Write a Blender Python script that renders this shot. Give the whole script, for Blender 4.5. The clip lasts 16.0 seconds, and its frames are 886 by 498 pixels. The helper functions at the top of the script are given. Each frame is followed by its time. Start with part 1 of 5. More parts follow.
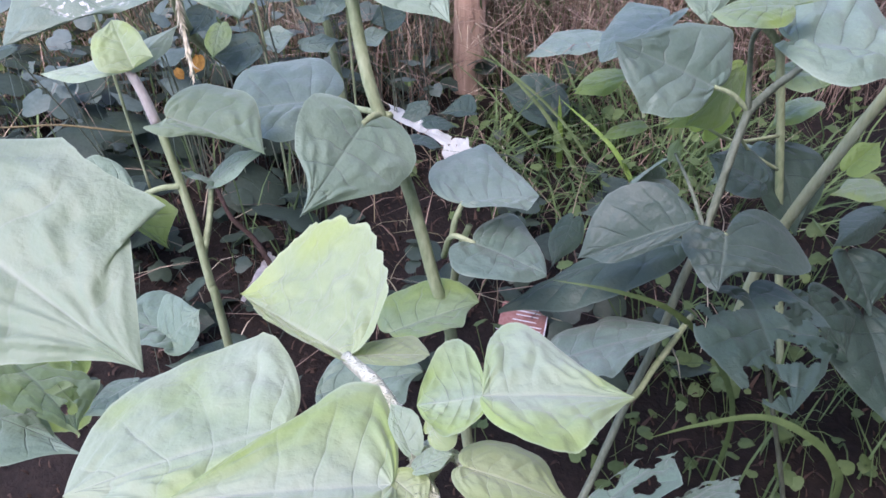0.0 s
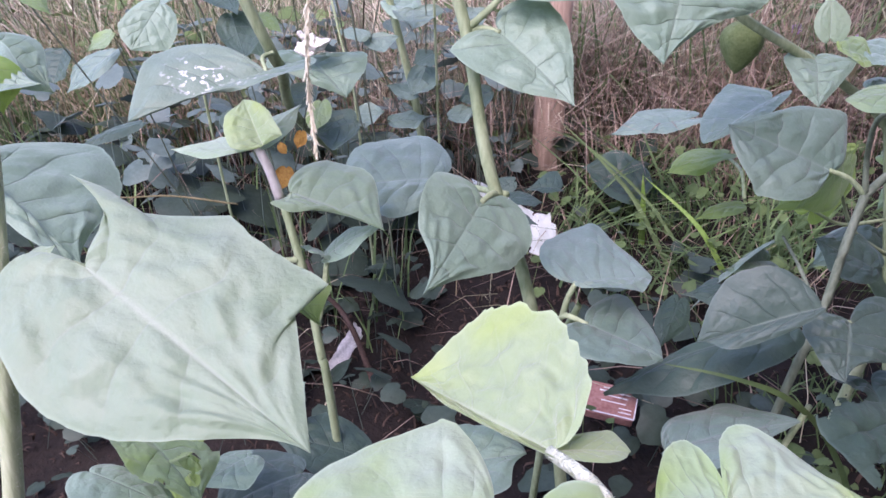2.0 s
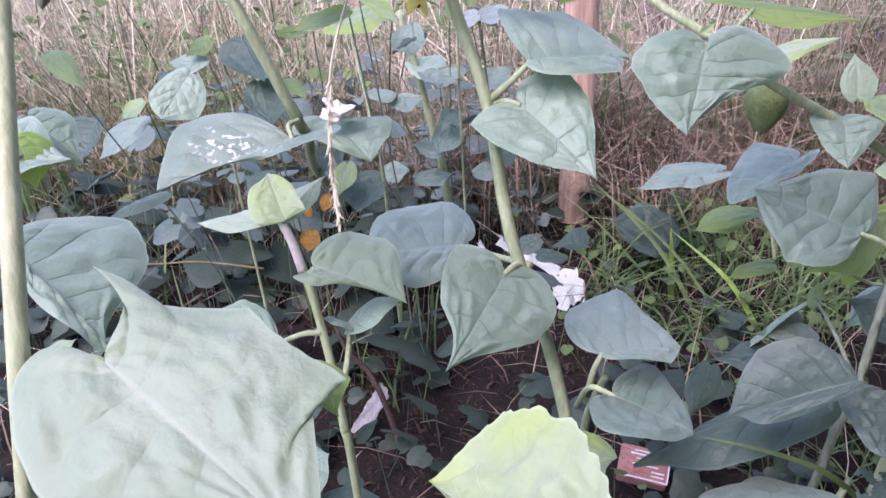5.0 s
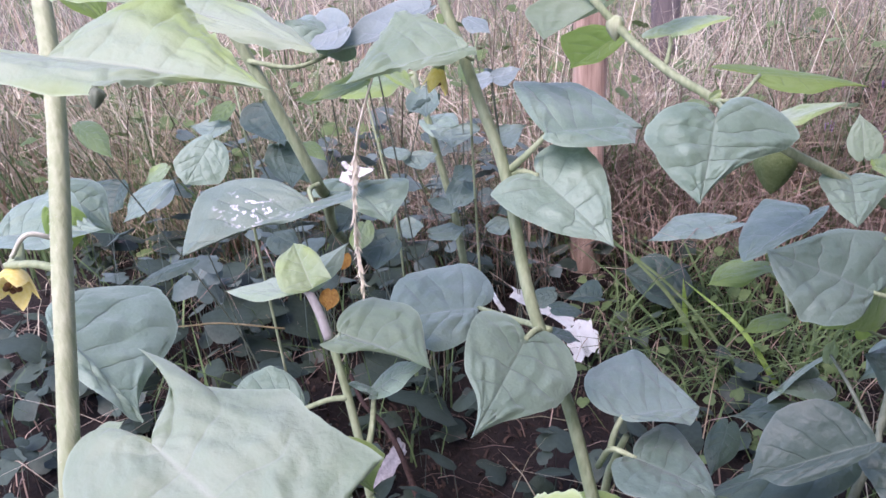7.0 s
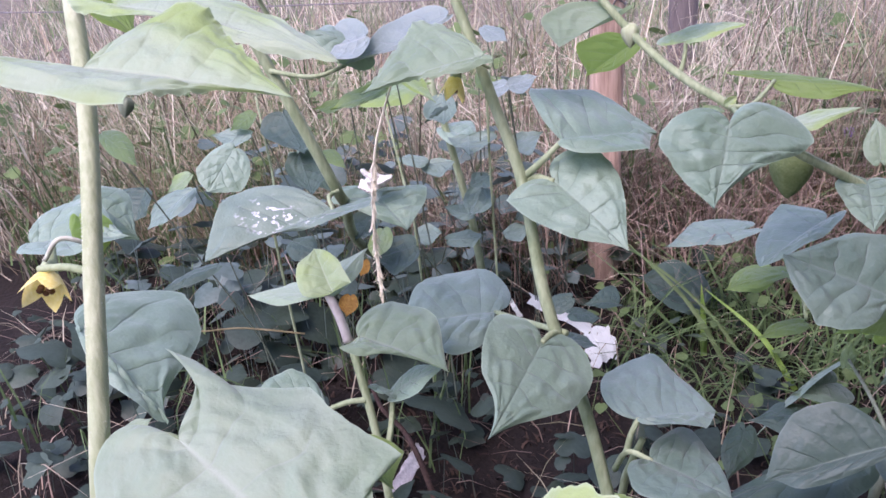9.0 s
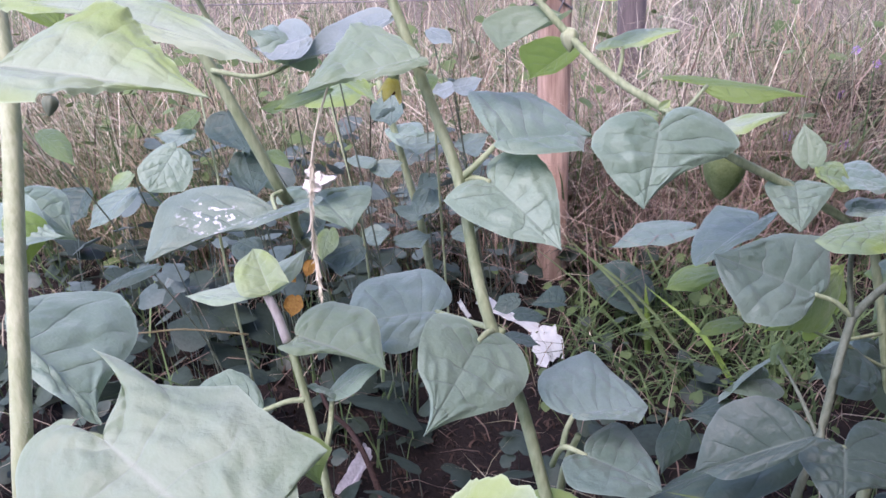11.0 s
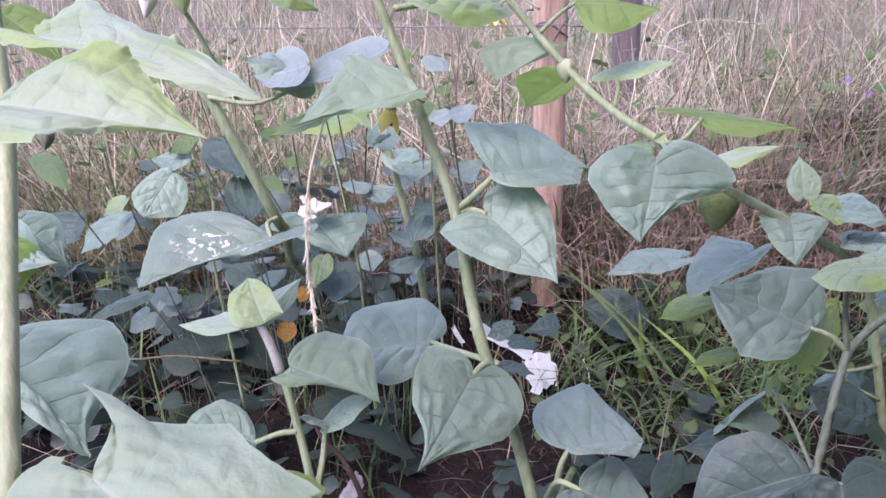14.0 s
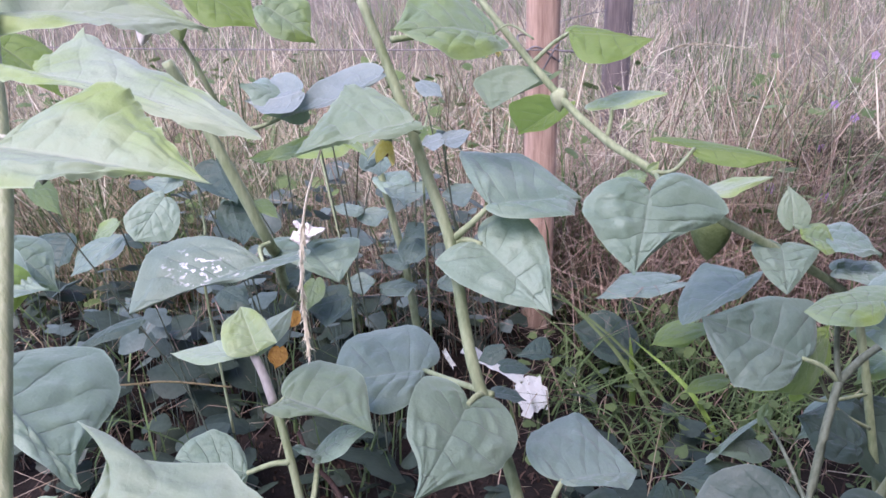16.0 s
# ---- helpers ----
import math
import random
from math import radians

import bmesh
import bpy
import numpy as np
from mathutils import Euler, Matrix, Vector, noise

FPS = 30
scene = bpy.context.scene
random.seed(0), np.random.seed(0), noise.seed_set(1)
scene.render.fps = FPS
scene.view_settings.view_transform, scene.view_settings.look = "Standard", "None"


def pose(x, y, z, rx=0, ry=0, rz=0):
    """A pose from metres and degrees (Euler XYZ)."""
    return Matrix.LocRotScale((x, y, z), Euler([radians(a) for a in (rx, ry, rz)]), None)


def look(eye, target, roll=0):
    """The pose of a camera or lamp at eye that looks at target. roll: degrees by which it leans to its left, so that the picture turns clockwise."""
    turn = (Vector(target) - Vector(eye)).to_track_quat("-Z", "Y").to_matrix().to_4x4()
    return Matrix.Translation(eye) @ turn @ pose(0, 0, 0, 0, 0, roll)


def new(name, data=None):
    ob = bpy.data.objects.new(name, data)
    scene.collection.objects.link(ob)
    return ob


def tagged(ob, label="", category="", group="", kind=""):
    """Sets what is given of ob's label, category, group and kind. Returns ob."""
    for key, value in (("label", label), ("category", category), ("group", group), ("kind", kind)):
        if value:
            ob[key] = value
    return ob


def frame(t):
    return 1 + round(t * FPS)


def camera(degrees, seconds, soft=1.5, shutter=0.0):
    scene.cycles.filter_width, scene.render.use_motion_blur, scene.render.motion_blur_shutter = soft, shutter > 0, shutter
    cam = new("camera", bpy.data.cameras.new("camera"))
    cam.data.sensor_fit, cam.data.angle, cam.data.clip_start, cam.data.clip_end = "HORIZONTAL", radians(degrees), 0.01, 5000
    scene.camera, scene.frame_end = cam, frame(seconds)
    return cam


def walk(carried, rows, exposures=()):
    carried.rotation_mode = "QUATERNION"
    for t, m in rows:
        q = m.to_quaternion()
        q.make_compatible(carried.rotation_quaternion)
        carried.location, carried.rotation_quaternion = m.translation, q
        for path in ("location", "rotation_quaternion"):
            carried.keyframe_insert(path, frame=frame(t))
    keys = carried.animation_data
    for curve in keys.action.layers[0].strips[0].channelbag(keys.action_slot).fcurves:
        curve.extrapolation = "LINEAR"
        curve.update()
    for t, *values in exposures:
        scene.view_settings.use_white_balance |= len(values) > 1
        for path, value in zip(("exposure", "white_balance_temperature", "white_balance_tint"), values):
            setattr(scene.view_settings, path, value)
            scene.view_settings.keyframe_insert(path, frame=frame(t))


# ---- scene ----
cam = camera(59.34, 16.0, soft=1.6)
walk(cam, [
    (0.0, look((0.1120, -0.0461, 0.5596), (0.1131, 0.7464, -0.0503), -0.50)),
    (0.5, look((0.1097, -0.0422, 0.5624), (0.0787, 0.7698, -0.0204), -3.23)),
    (1.0, look((0.0956, -0.0357, 0.5602), (0.0533, 0.7855, -0.0090), -2.05)),
    (1.5, look((0.0847, -0.0373, 0.5613), (0.0211, 0.7915, 0.0055), -2.10)),
    (2.0, look((0.0793, -0.0435, 0.5627), (0.0091, 0.7989, 0.0285), -1.79)),
    (2.5, look((0.0839, -0.0421, 0.5652), (0.0346, 0.8088, 0.0423), -2.11)),
    (3.0, look((0.0862, -0.0424, 0.5673), (0.0312, 0.8147, 0.0551), -2.25)),
    (3.5, look((0.0887, -0.0362, 0.5677), (0.0196, 0.8212, 0.0578), -2.99)),
    (3.7, look((0.0914, -0.0363, 0.5694), (0.0093, 0.8260, 0.0697), -3.53)),
    (5.8, look((0.0779, -0.0320, 0.5803), (-0.0425, 0.8440, 0.1133), -3.83)),
    (6.0, look((0.0779, -0.0355, 0.5864), (-0.0442, 0.8468, 0.1318), -4.39)),
    (6.5, look((0.0789, -0.0408, 0.5898), (-0.0445, 0.8441, 0.1407), -4.79)),
    (7.0, look((0.0767, -0.0392, 0.5921), (-0.0416, 0.8541, 0.1586), -4.38)),
    (7.5, look((0.0765, -0.0401, 0.5930), (-0.0510, 0.8586, 0.1735), -4.95)),
    (8.0, look((0.0782, -0.0404, 0.5908), (-0.0542, 0.8551, 0.1659), -4.92)),
    (8.2, look((0.0778, -0.0430, 0.5937), (-0.0643, 0.8523, 0.1716), -5.17)),
    (10.3, look((0.0823, -0.0496, 0.5933), (-0.0435, 0.8460, 0.1666), -4.31)),
    (10.5, look((0.0842, -0.0506, 0.5942), (-0.0292, 0.8457, 0.1655), -4.03)),
    (11.0, look((0.0893, -0.0507, 0.5942), (0.0032, 0.8506, 0.1695), -3.68)),
    (11.5, look((0.0866, -0.0501, 0.5950), (-0.0091, 0.8523, 0.1750), -3.45)),
    (12.0, look((0.0887, -0.0495, 0.5928), (0.0098, 0.8528, 0.1690), -3.45)),
    (12.5, look((0.0887, -0.0502, 0.5940), (0.0101, 0.8537, 0.1735), -3.20)),
    (13.0, look((0.0870, -0.0468, 0.5942), (0.0043, 0.8580, 0.1764), -3.44)),
    (13.5, look((0.0877, -0.0461, 0.5959), (0.0118, 0.8636, 0.1876), -2.80)),
    (14.0, look((0.0879, -0.0468, 0.5989), (0.0108, 0.8664, 0.1986), -2.86)),
    (14.5, look((0.0880, -0.0445, 0.5997), (0.0188, 0.8700, 0.2010), -2.70)),
    (15.0, look((0.0872, -0.0454, 0.6051), (0.0213, 0.8748, 0.2190), -2.60)),
    (15.5, look((0.0835, -0.0478, 0.6067), (0.0055, 0.8750, 0.2292), -2.65)),
    (16.0, look((0.0847, -0.0443, 0.6060), (0.0221, 0.8783, 0.2254), -2.14)),
], exposures=[(0.0, 1.72, 6310, 34), (1.0, 1.82, 6340, 38), (2.0, 1.77, 6330, 39), (3.5, 1.84, 6340, 41), (6.0, 1.80, 6350, 41), (7.0, 1.64, 6330, 40), (8.0, 1.62, 6330, 41), (12.5, 1.63, 6320, 40), (15.0, 1.68, 6310, 39), (16.0, 1.56, 6300, 38)])

# ---- light: bright overcast evening sky, soft high sun ----
world = bpy.data.worlds.new("sky")
scene.world = world
world.use_nodes = True
wn = world.node_tree.nodes
sky = wn.new("ShaderNodeTexSky")
sky.sky_type = "NISHITA"
sky.sun_disc = False
sky.sun_elevation = radians(60)
sky.sun_rotation = radians(208)
sky.air_density = 1.0
sky.dust_density = 1.5
wn["Background"].inputs["Strength"].default_value = 0.15
world.node_tree.links.new(sky.outputs["Color"], wn["Background"].inputs["Color"])
sun = new("sun", bpy.data.lights.new("sun", "SUN"))
sun.data.energy = 1.3
sun.data.angle = radians(40)
sun.data.color = (1.0, 0.96, 0.92)
sun.matrix_world = look((-0.8, -1.1, 2.9), (0, 0.4, 0))


# ---- materials ----
VEINS = 6.0  # pairs of side veins on a blade


def node_material(name):
    m = bpy.data.materials.new(name)
    m.use_nodes = True
    return m, m.node_tree.nodes, m.node_tree.links


def mixed(nodes, links, fac, a, b):
    """Mix of two colours (tuples or sockets) by a socket or number."""
    n = nodes.new("ShaderNodeMix")
    n.data_type = "RGBA"
    for sock, val in ((n.inputs[0], fac), (n.inputs[6], a), (n.inputs[7], b)):
        if isinstance(val, (int, float)):
            sock.default_value = val
        elif isinstance(val, tuple):
            sock.default_value = (*val, 1)
        else:
            links.new(val, sock)
    return n.outputs[2]


def math_node(nodes, links, op, a, b=0.0, c=0.0):
    n = nodes.new("ShaderNodeMath")
    n.operation = op
    for sock, val in zip(n.inputs, (a, b, c)):
        if isinstance(val, (int, float)):
            sock.default_value = val
        else:
            links.new(val, sock)
    return n.outputs[0]


def ramp(nodes, links, value, lo, hi, to_lo=0.0, to_hi=1.0):
    n = nodes.new("ShaderNodeMapRange")
    n.inputs["From Min"].default_value, n.inputs["From Max"].default_value = lo, hi
    n.inputs["To Min"].default_value, n.inputs["To Max"].default_value = to_lo, to_hi
    links.new(value, n.inputs["Value"])
    return n.outputs["Result"]


def noise_node(nodes, links, coord, scale, detail=4.0):
    n = nodes.new("ShaderNodeTexNoise")
    n.inputs["Scale"].default_value, n.inputs["Detail"].default_value = scale, detail
    links.new(coord, n.inputs["Vector"])
    return n.outputs["Fac"]


def rough_material(name, a, b, scale, rough=0.8, bump=0.3, fine=6.0, translucent=0.0, metal=0.0, spread=0.0, stretch=(1, 1, 1), patches=()):
    """Two colours broken up at two scales, with fine relief; spread varies single islands."""
    m, nodes, links = node_material(name)
    bsdf = nodes["Principled BSDF"]
    coord = nodes.new("ShaderNodeTexCoord").outputs["Object"]
    mapping = nodes.new("ShaderNodeMapping")
    mapping.inputs["Scale"].default_value = stretch
    links.new(coord, mapping.inputs["Vector"])
    coord = mapping.outputs[0]
    coarse, small = noise_node(nodes, links, coord, scale), noise_node(nodes, links, coord, scale * fine)
    fac = ramp(nodes, links, math_node(nodes, links, "MULTIPLY_ADD", small, 0.5, math_node(nodes, links, "MULTIPLY", coarse, 0.5)), 0.35, 0.65)
    if spread:
        isle = nodes.new("ShaderNodeNewGeometry").outputs["Random Per Island"]
        fac = math_node(nodes, links, "MULTIPLY_ADD", isle, spread, math_node(nodes, links, "MULTIPLY", fac, 1 - spread))
    col = mixed(nodes, links, fac, a, b)
    for k, (tone, size) in enumerate(patches):
        where = noise_node(nodes, links, coord, size, 2.0 + k)
        col = mixed(nodes, links, math_node(nodes, links, "MULTIPLY", ramp(nodes, links, where, 0.46, 0.60), 0.6), col, tone)
    links.new(col, bsdf.inputs["Base Color"])
    bsdf.inputs["Roughness"].default_value, bsdf.inputs["Metallic"].default_value = rough, metal
    bsdf.inputs["Specular IOR Level"].default_value = 0.3
    if bump:
        bn = nodes.new("ShaderNodeBump")
        bn.inputs["Strength"].default_value, bn.inputs["Distance"].default_value = bump, 0.003
        links.new(small, bn.inputs["Height"])
        links.new(bn.outputs[0], bsdf.inputs["Normal"])
    if translucent:
        tr, mx = nodes.new("ShaderNodeBsdfTranslucent"), nodes.new("ShaderNodeMixShader")
        links.new(col, tr.inputs["Color"])
        mx.inputs[0].default_value = translucent
        links.new(bsdf.outputs[0], mx.inputs[1])
        links.new(tr.outputs[0], mx.inputs[2])
        links.new(mx.outputs[0], nodes["Material Output"].inputs["Surface"])
    return m


def leaf_material(name, dark, light, vein, through_col, translucent=0.3, sheen=0.25, spots=False, patch=None, veined=1.0):
    """Downy leaf: branching veins along the blade, blotchy tissue, fine hairs as sheen, light shining through."""
    m, nodes, links = node_material(name)
    bsdf = nodes["Principled BSDF"]
    uv = nodes.new("ShaderNodeTexCoord").outputs["UV"]
    obj = nodes.new("ShaderNodeTexCoord").outputs["Object"]
    sep = nodes.new("ShaderNodeSeparateXYZ")
    links.new(uv, sep.inputs[0])
    side = math_node(nodes, links, "ABSOLUTE", math_node(nodes, links, "MULTIPLY_ADD", sep.outputs[1], 2.0, -1.0))
    across = math_node(nodes, links, "MULTIPLY_ADD", side, -0.3, math_node(nodes, links, "MULTIPLY", sep.outputs[0], VEINS))
    across = math_node(nodes, links, "MULTIPLY_ADD", noise_node(nodes, links, obj, 60.0), 0.10, math_node(nodes, links, "SUBTRACT", across, 0.05))
    dist = math_node(nodes, links, "ABSOLUTE", math_node(nodes, links, "SUBTRACT", math_node(nodes, links, "FRACT", math_node(nodes, links, "ADD", across, 0.5)), 0.5))
    gate = math_node(nodes, links, "MULTIPLY", ramp(nodes, links, side, 0.98, 0.55), ramp(nodes, links, noise_node(nodes, links, obj, 28.0, 2.0), 0.28, 0.52))
    lateral = math_node(nodes, links, "MULTIPLY", ramp(nodes, links, dist, 0.055, 0.0), gate)
    fine = math_node(nodes, links, "MULTIPLY", ramp(nodes, links, dist, 0.022, 0.006), gate)
    middle = ramp(nodes, links, side, 0.045, 0.008)
    veins = math_node(nodes, links, "MAXIMUM", math_node(nodes, links, "MULTIPLY", lateral, 0.75), math_node(nodes, links, "MULTIPLY", middle, 0.45))
    vor = nodes.new("ShaderNodeTexVoronoi")
    vor.feature = "DISTANCE_TO_EDGE"
    vor.inputs["Scale"].default_value = 150.0
    links.new(obj, vor.inputs["Vector"])
    net = ramp(nodes, links, vor.outputs["Distance"], 0.0, 0.16)
    blotch = noise_node(nodes, links, obj, 34.0, 6.0)
    grain = noise_node(nodes, links, obj, 420.0, 3.0)
    info = nodes.new("ShaderNodeObjectInfo").outputs["Random"]
    fac = ramp(nodes, links, math_node(nodes, links, "MULTIPLY_ADD", info, 0.22, math_node(nodes, links, "MULTIPLY_ADD", grain, 0.25, math_node(nodes, links, "MULTIPLY", blotch, 0.75))), 0.35, 0.90)
    col = mixed(nodes, links, fac, dark, light)
    if patch:
        yel = math_node(nodes, links, "MULTIPLY", ramp(nodes, links, noise_node(nodes, links, obj, 30.0, 2.0), 0.42, 0.60), ramp(nodes, links, side, 0.10, 0.80))
        col = mixed(nodes, links, math_node(nodes, links, "MULTIPLY", yel, 0.75), col, patch)
    col = mixed(nodes, links, math_node(nodes, links, "MULTIPLY_ADD", net, -0.06, 0.06), col, vein)
    # shading of the side-vein grooves is put into the colour as dark bands
    col = mixed(nodes, links, math_node(nodes, links, "MULTIPLY", lateral, 0.42 * veined), col, tuple(0.62 * c for c in dark))
    col = mixed(nodes, links, math_node(nodes, links, "MULTIPLY", fine, 0.2), col, vein)
    col = mixed(nodes, links, math_node(nodes, links, "MULTIPLY", middle, 0.4), col, vein)
    col = mixed(nodes, links, math_node(nodes, links, "MULTIPLY", ramp(nodes, links, side, 0.965, 1.0), 0.5), col, tuple(1.25 * c + 0.05 for c in light))
    root = math_node(nodes, links, "MULTIPLY", ramp(nodes, links, math_node(nodes, links, "MULTIPLY_ADD", side, 0.7, sep.outputs[0]), 0.30, 0.03), 0.55)
    col = mixed(nodes, links, root, col, vein)
    rough = 0.52
    if spots:
        wet = ramp(nodes, links, noise_node(nodes, links, obj, 200.0, 6.0), 0.56, 0.62)
        dab = math_node(nodes, links, "MULTIPLY", ramp(nodes, links, noise_node(nodes, links, obj, 30.0, 1.0), 0.40, 0.52), math_node(nodes, links, "MULTIPLY", ramp(nodes, links, sep.outputs[0], 0.30, 0.40), ramp(nodes, links, sep.outputs[0], 0.78, 0.64)))
        dab = math_node(nodes, links, "MULTIPLY", dab, ramp(nodes, links, side, 0.75, 0.4))
        mark = math_node(nodes, links, "MULTIPLY", wet, dab)
        col = mixed(nodes, links, mark, col, (0.8, 0.82, 0.84))
    links.new(col, bsdf.inputs["Base Color"])
    bsdf.inputs["Roughness"].default_value = rough
    bsdf.inputs["Specular IOR Level"].default_value = 0.5
    bsdf.inputs["Sheen Weight"].default_value = sheen
    bsdf.inputs["Sheen Roughness"].default_value = 0.45
    height = math_node(nodes, links, "MULTIPLY_ADD", veins, -0.45 * veined, math_node(nodes, links, "MULTIPLY_ADD", net, 0.05, math_node(nodes, links, "MULTIPLY", grain, 0.35)))
    bn = nodes.new("ShaderNodeBump")
    bn.inputs["Strength"].default_value, bn.inputs["Distance"].default_value = 0.7, 0.0022
    links.new(height, bn.inputs["Height"])
    links.new(bn.outputs[0], bsdf.inputs["Normal"])
    tr, mx = nodes.new("ShaderNodeBsdfTranslucent"), nodes.new("ShaderNodeMixShader")
    links.new(mixed(nodes, links, math_node(nodes, links, "MULTIPLY", veins, 0.5), through_col, vein), tr.inputs["Color"])
    mx.inputs[0].default_value = translucent
    links.new(bsdf.outputs[0], mx.inputs[1])
    links.new(tr.outputs[0], mx.inputs[2])
    links.new(mx.outputs[0], nodes["Material Output"].inputs["Surface"])
    return m


leaf_mature = leaf_material("leaf_mature", (0.120, 0.210, 0.148), (0.260, 0.370, 0.282), (0.24, 0.33, 0.25), (0.16, 0.26, 0.08), 0.22)
leaf_spotted = leaf_material("leaf_spotted", (0.115, 0.185, 0.140), (0.215, 0.300, 0.235), (0.24, 0.33, 0.25), (0.16, 0.26, 0.08), 0.22, spots=True)
leaf_blue = leaf_material("leaf_blue", (0.100, 0.172, 0.135), (0.200, 0.288, 0.235), (0.24, 0.32, 0.27), (0.14, 0.23, 0.09), 0.2, 0.2)
# pale blue base colour stands in for sky reflected off the blade
leaf_sky_tinted = leaf_material("leaf_sky_tinted", (0.17, 0.240, 0.225), (0.28, 0.355, 0.345), (0.42, 0.49, 0.49), (0.26, 0.36, 0.22), 0.25, 0.3, veined=0.6)
# next two: darker leaf colours with the shade of the low bed put in
leaf_shaded = leaf_material("leaf_shaded", (0.028, 0.062, 0.044), (0.066, 0.112, 0.086), (0.09, 0.14, 0.11), (0.10, 0.18, 0.06), 0.18, 0.05)
leaf_half_shaded = leaf_material("leaf_half_shaded", (0.042, 0.080, 0.065), (0.090, 0.138, 0.116), (0.20, 0.27, 0.22), (0.12, 0.20, 0.07), 0.2, 0.15)
leaf_young = leaf_material("leaf_young", (0.150, 0.250, 0.120), (0.250, 0.360, 0.210), (0.36, 0.45, 0.30), (0.30, 0.42, 0.10), 0.32, patch=(0.24, 0.36, 0.07))
leaf_downy = leaf_material("leaf_downy", (0.205, 0.310, 0.205), (0.330, 0.435, 0.325), (0.50, 0.57, 0.46), (0.42, 0.55, 0.26), 0.36, 0.4, veined=0.35)
leaf_fresh = leaf_material("leaf_fresh", (0.265, 0.385, 0.235), (0.420, 0.530, 0.380), (0.52, 0.60, 0.48), (0.48, 0.58, 0.36), 0.32, 0.4, patch=(0.26, 0.40, 0.06), veined=0.35)
leaf_tender = leaf_material("leaf_tender", (0.270, 0.375, 0.190), (0.400, 0.500, 0.310), (0.62, 0.68, 0.50), (0.46, 0.56, 0.20), 0.30, 0.4, patch=(0.34, 0.46, 0.13), veined=0.35)
leaf_dull = leaf_material("leaf_dull", (0.065, 0.125, 0.035), (0.130, 0.215, 0.075), (0.20, 0.28, 0.12), (0.20, 0.32, 0.06), 0.35)
leaf_lush = leaf_material("leaf_lush", (0.135, 0.240, 0.060), (0.225, 0.345, 0.110), (0.34, 0.45, 0.20), (0.38, 0.54, 0.10), 0.5)
stem_green = rough_material("stem_green", (0.18, 0.24, 0.12), (0.35, 0.415, 0.255), 60, 0.6, 0.3, stretch=(1, 1, 0.25))
stem_purple = rough_material("stem_purple", (0.29, 0.35, 0.20), (0.46, 0.51, 0.34), 60, 0.6, 0.3, stretch=(1, 1, 0.25))
stem_violet = rough_material("stem_violet", (0.27, 0.26, 0.24), (0.46, 0.45, 0.42), 60, 0.6, 0.3, stretch=(1, 1, 0.25))
stem_grey = rough_material("stem_grey", (0.10, 0.13, 0.085), (0.21, 0.25, 0.18), 60, 0.6, 0.3, stretch=(1, 1, 0.25))
stem_dark = rough_material("stem_dark", (0.045, 0.055, 0.035), (0.10, 0.12, 0.08), 60, 0.7, 0.4, stretch=(1, 1, 0.25))
stem_pale = rough_material("stem_pale", (0.42, 0.45, 0.33), (0.56, 0.57, 0.48), 60, 0.6, 0.3, stretch=(1, 1, 0.25))
stem_downy = rough_material("stem_downy", (0.40, 0.45, 0.31), (0.66, 0.70, 0.58), 320, 0.8, 0.8, 3.0)
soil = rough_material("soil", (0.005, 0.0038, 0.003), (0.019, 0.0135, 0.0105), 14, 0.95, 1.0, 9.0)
thatch = rough_material("thatch", (0.06, 0.050, 0.036), (0.19, 0.165, 0.12), 22, 0.95, 1.0, 9.0)
petal_cream = rough_material("petal_cream", (0.78, 0.75, 0.66), (0.92, 0.90, 0.83), 260, 0.7, 0.6)
wood = rough_material("wood", (0.30, 0.20, 0.15), (0.60, 0.44, 0.34), 9, 0.85, 0.6, 5.0, stretch=(6, 6, 0.5))
wood_old = rough_material("wood_old", (0.10, 0.085, 0.085), (0.20, 0.17, 0.16), 9, 0.9, 0.6, 5.0, stretch=(6, 6, 0.5))
wire_metal = rough_material("wire_metal", (0.16, 0.15, 0.15), (0.28, 0.26, 0.25), 80, 0.5, 0.1, metal=0.7)
straw = rough_material("straw", (0.11, 0.090, 0.052), (0.92, 0.85, 0.65), 12, 0.8, 0.0, translucent=0.25, spread=0.8, patches=(((0.26, 0.27, 0.14), 2.1), ((0.30, 0.19, 0.11), 3.3)))
straw_pale = rough_material("straw_pale", (0.60, 0.55, 0.40), (0.84, 0.79, 0.62), 40, 0.8, 0.0)
straw_dull = rough_material("straw_dull", (0.20, 0.165, 0.08), (0.38, 0.32, 0.18), 90, 0.8, 0.3)
straw_red = rough_material("straw_red", (0.080, 0.055, 0.043), (0.45, 0.34, 0.26), 12, 0.85, 0.0, translucent=0.15, spread=0.75)
grass_green = rough_material("grass_green", (0.040, 0.080, 0.028), (0.215, 0.330, 0.130), 10, 0.6, 0.0, translucent=0.35, spread=0.7)
tussock_olive = rough_material("tussock_olive", (0.045, 0.042, 0.026), (0.150, 0.135, 0.085), 12, 0.85, 0.0, translucent=0.15, spread=0.7)
grass_bright = rough_material("grass_bright", (0.13, 0.26, 0.045), (0.28, 0.43, 0.10), 40, 0.5, 0.1, translucent=0.35, stretch=(1, 1, 0.2))
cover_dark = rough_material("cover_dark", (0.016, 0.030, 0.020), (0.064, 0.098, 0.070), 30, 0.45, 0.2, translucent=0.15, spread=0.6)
cover_dusk = rough_material("cover_dusk", (0.042, 0.074, 0.060), (0.145, 0.200, 0.178), 30, 0.5, 0.2, translucent=0.15, spread=0.6)
clover_green = rough_material("clover_green", (0.060, 0.105, 0.035), (0.170, 0.250, 0.090), 30, 0.55, 0.1, translucent=0.3, spread=0.6)
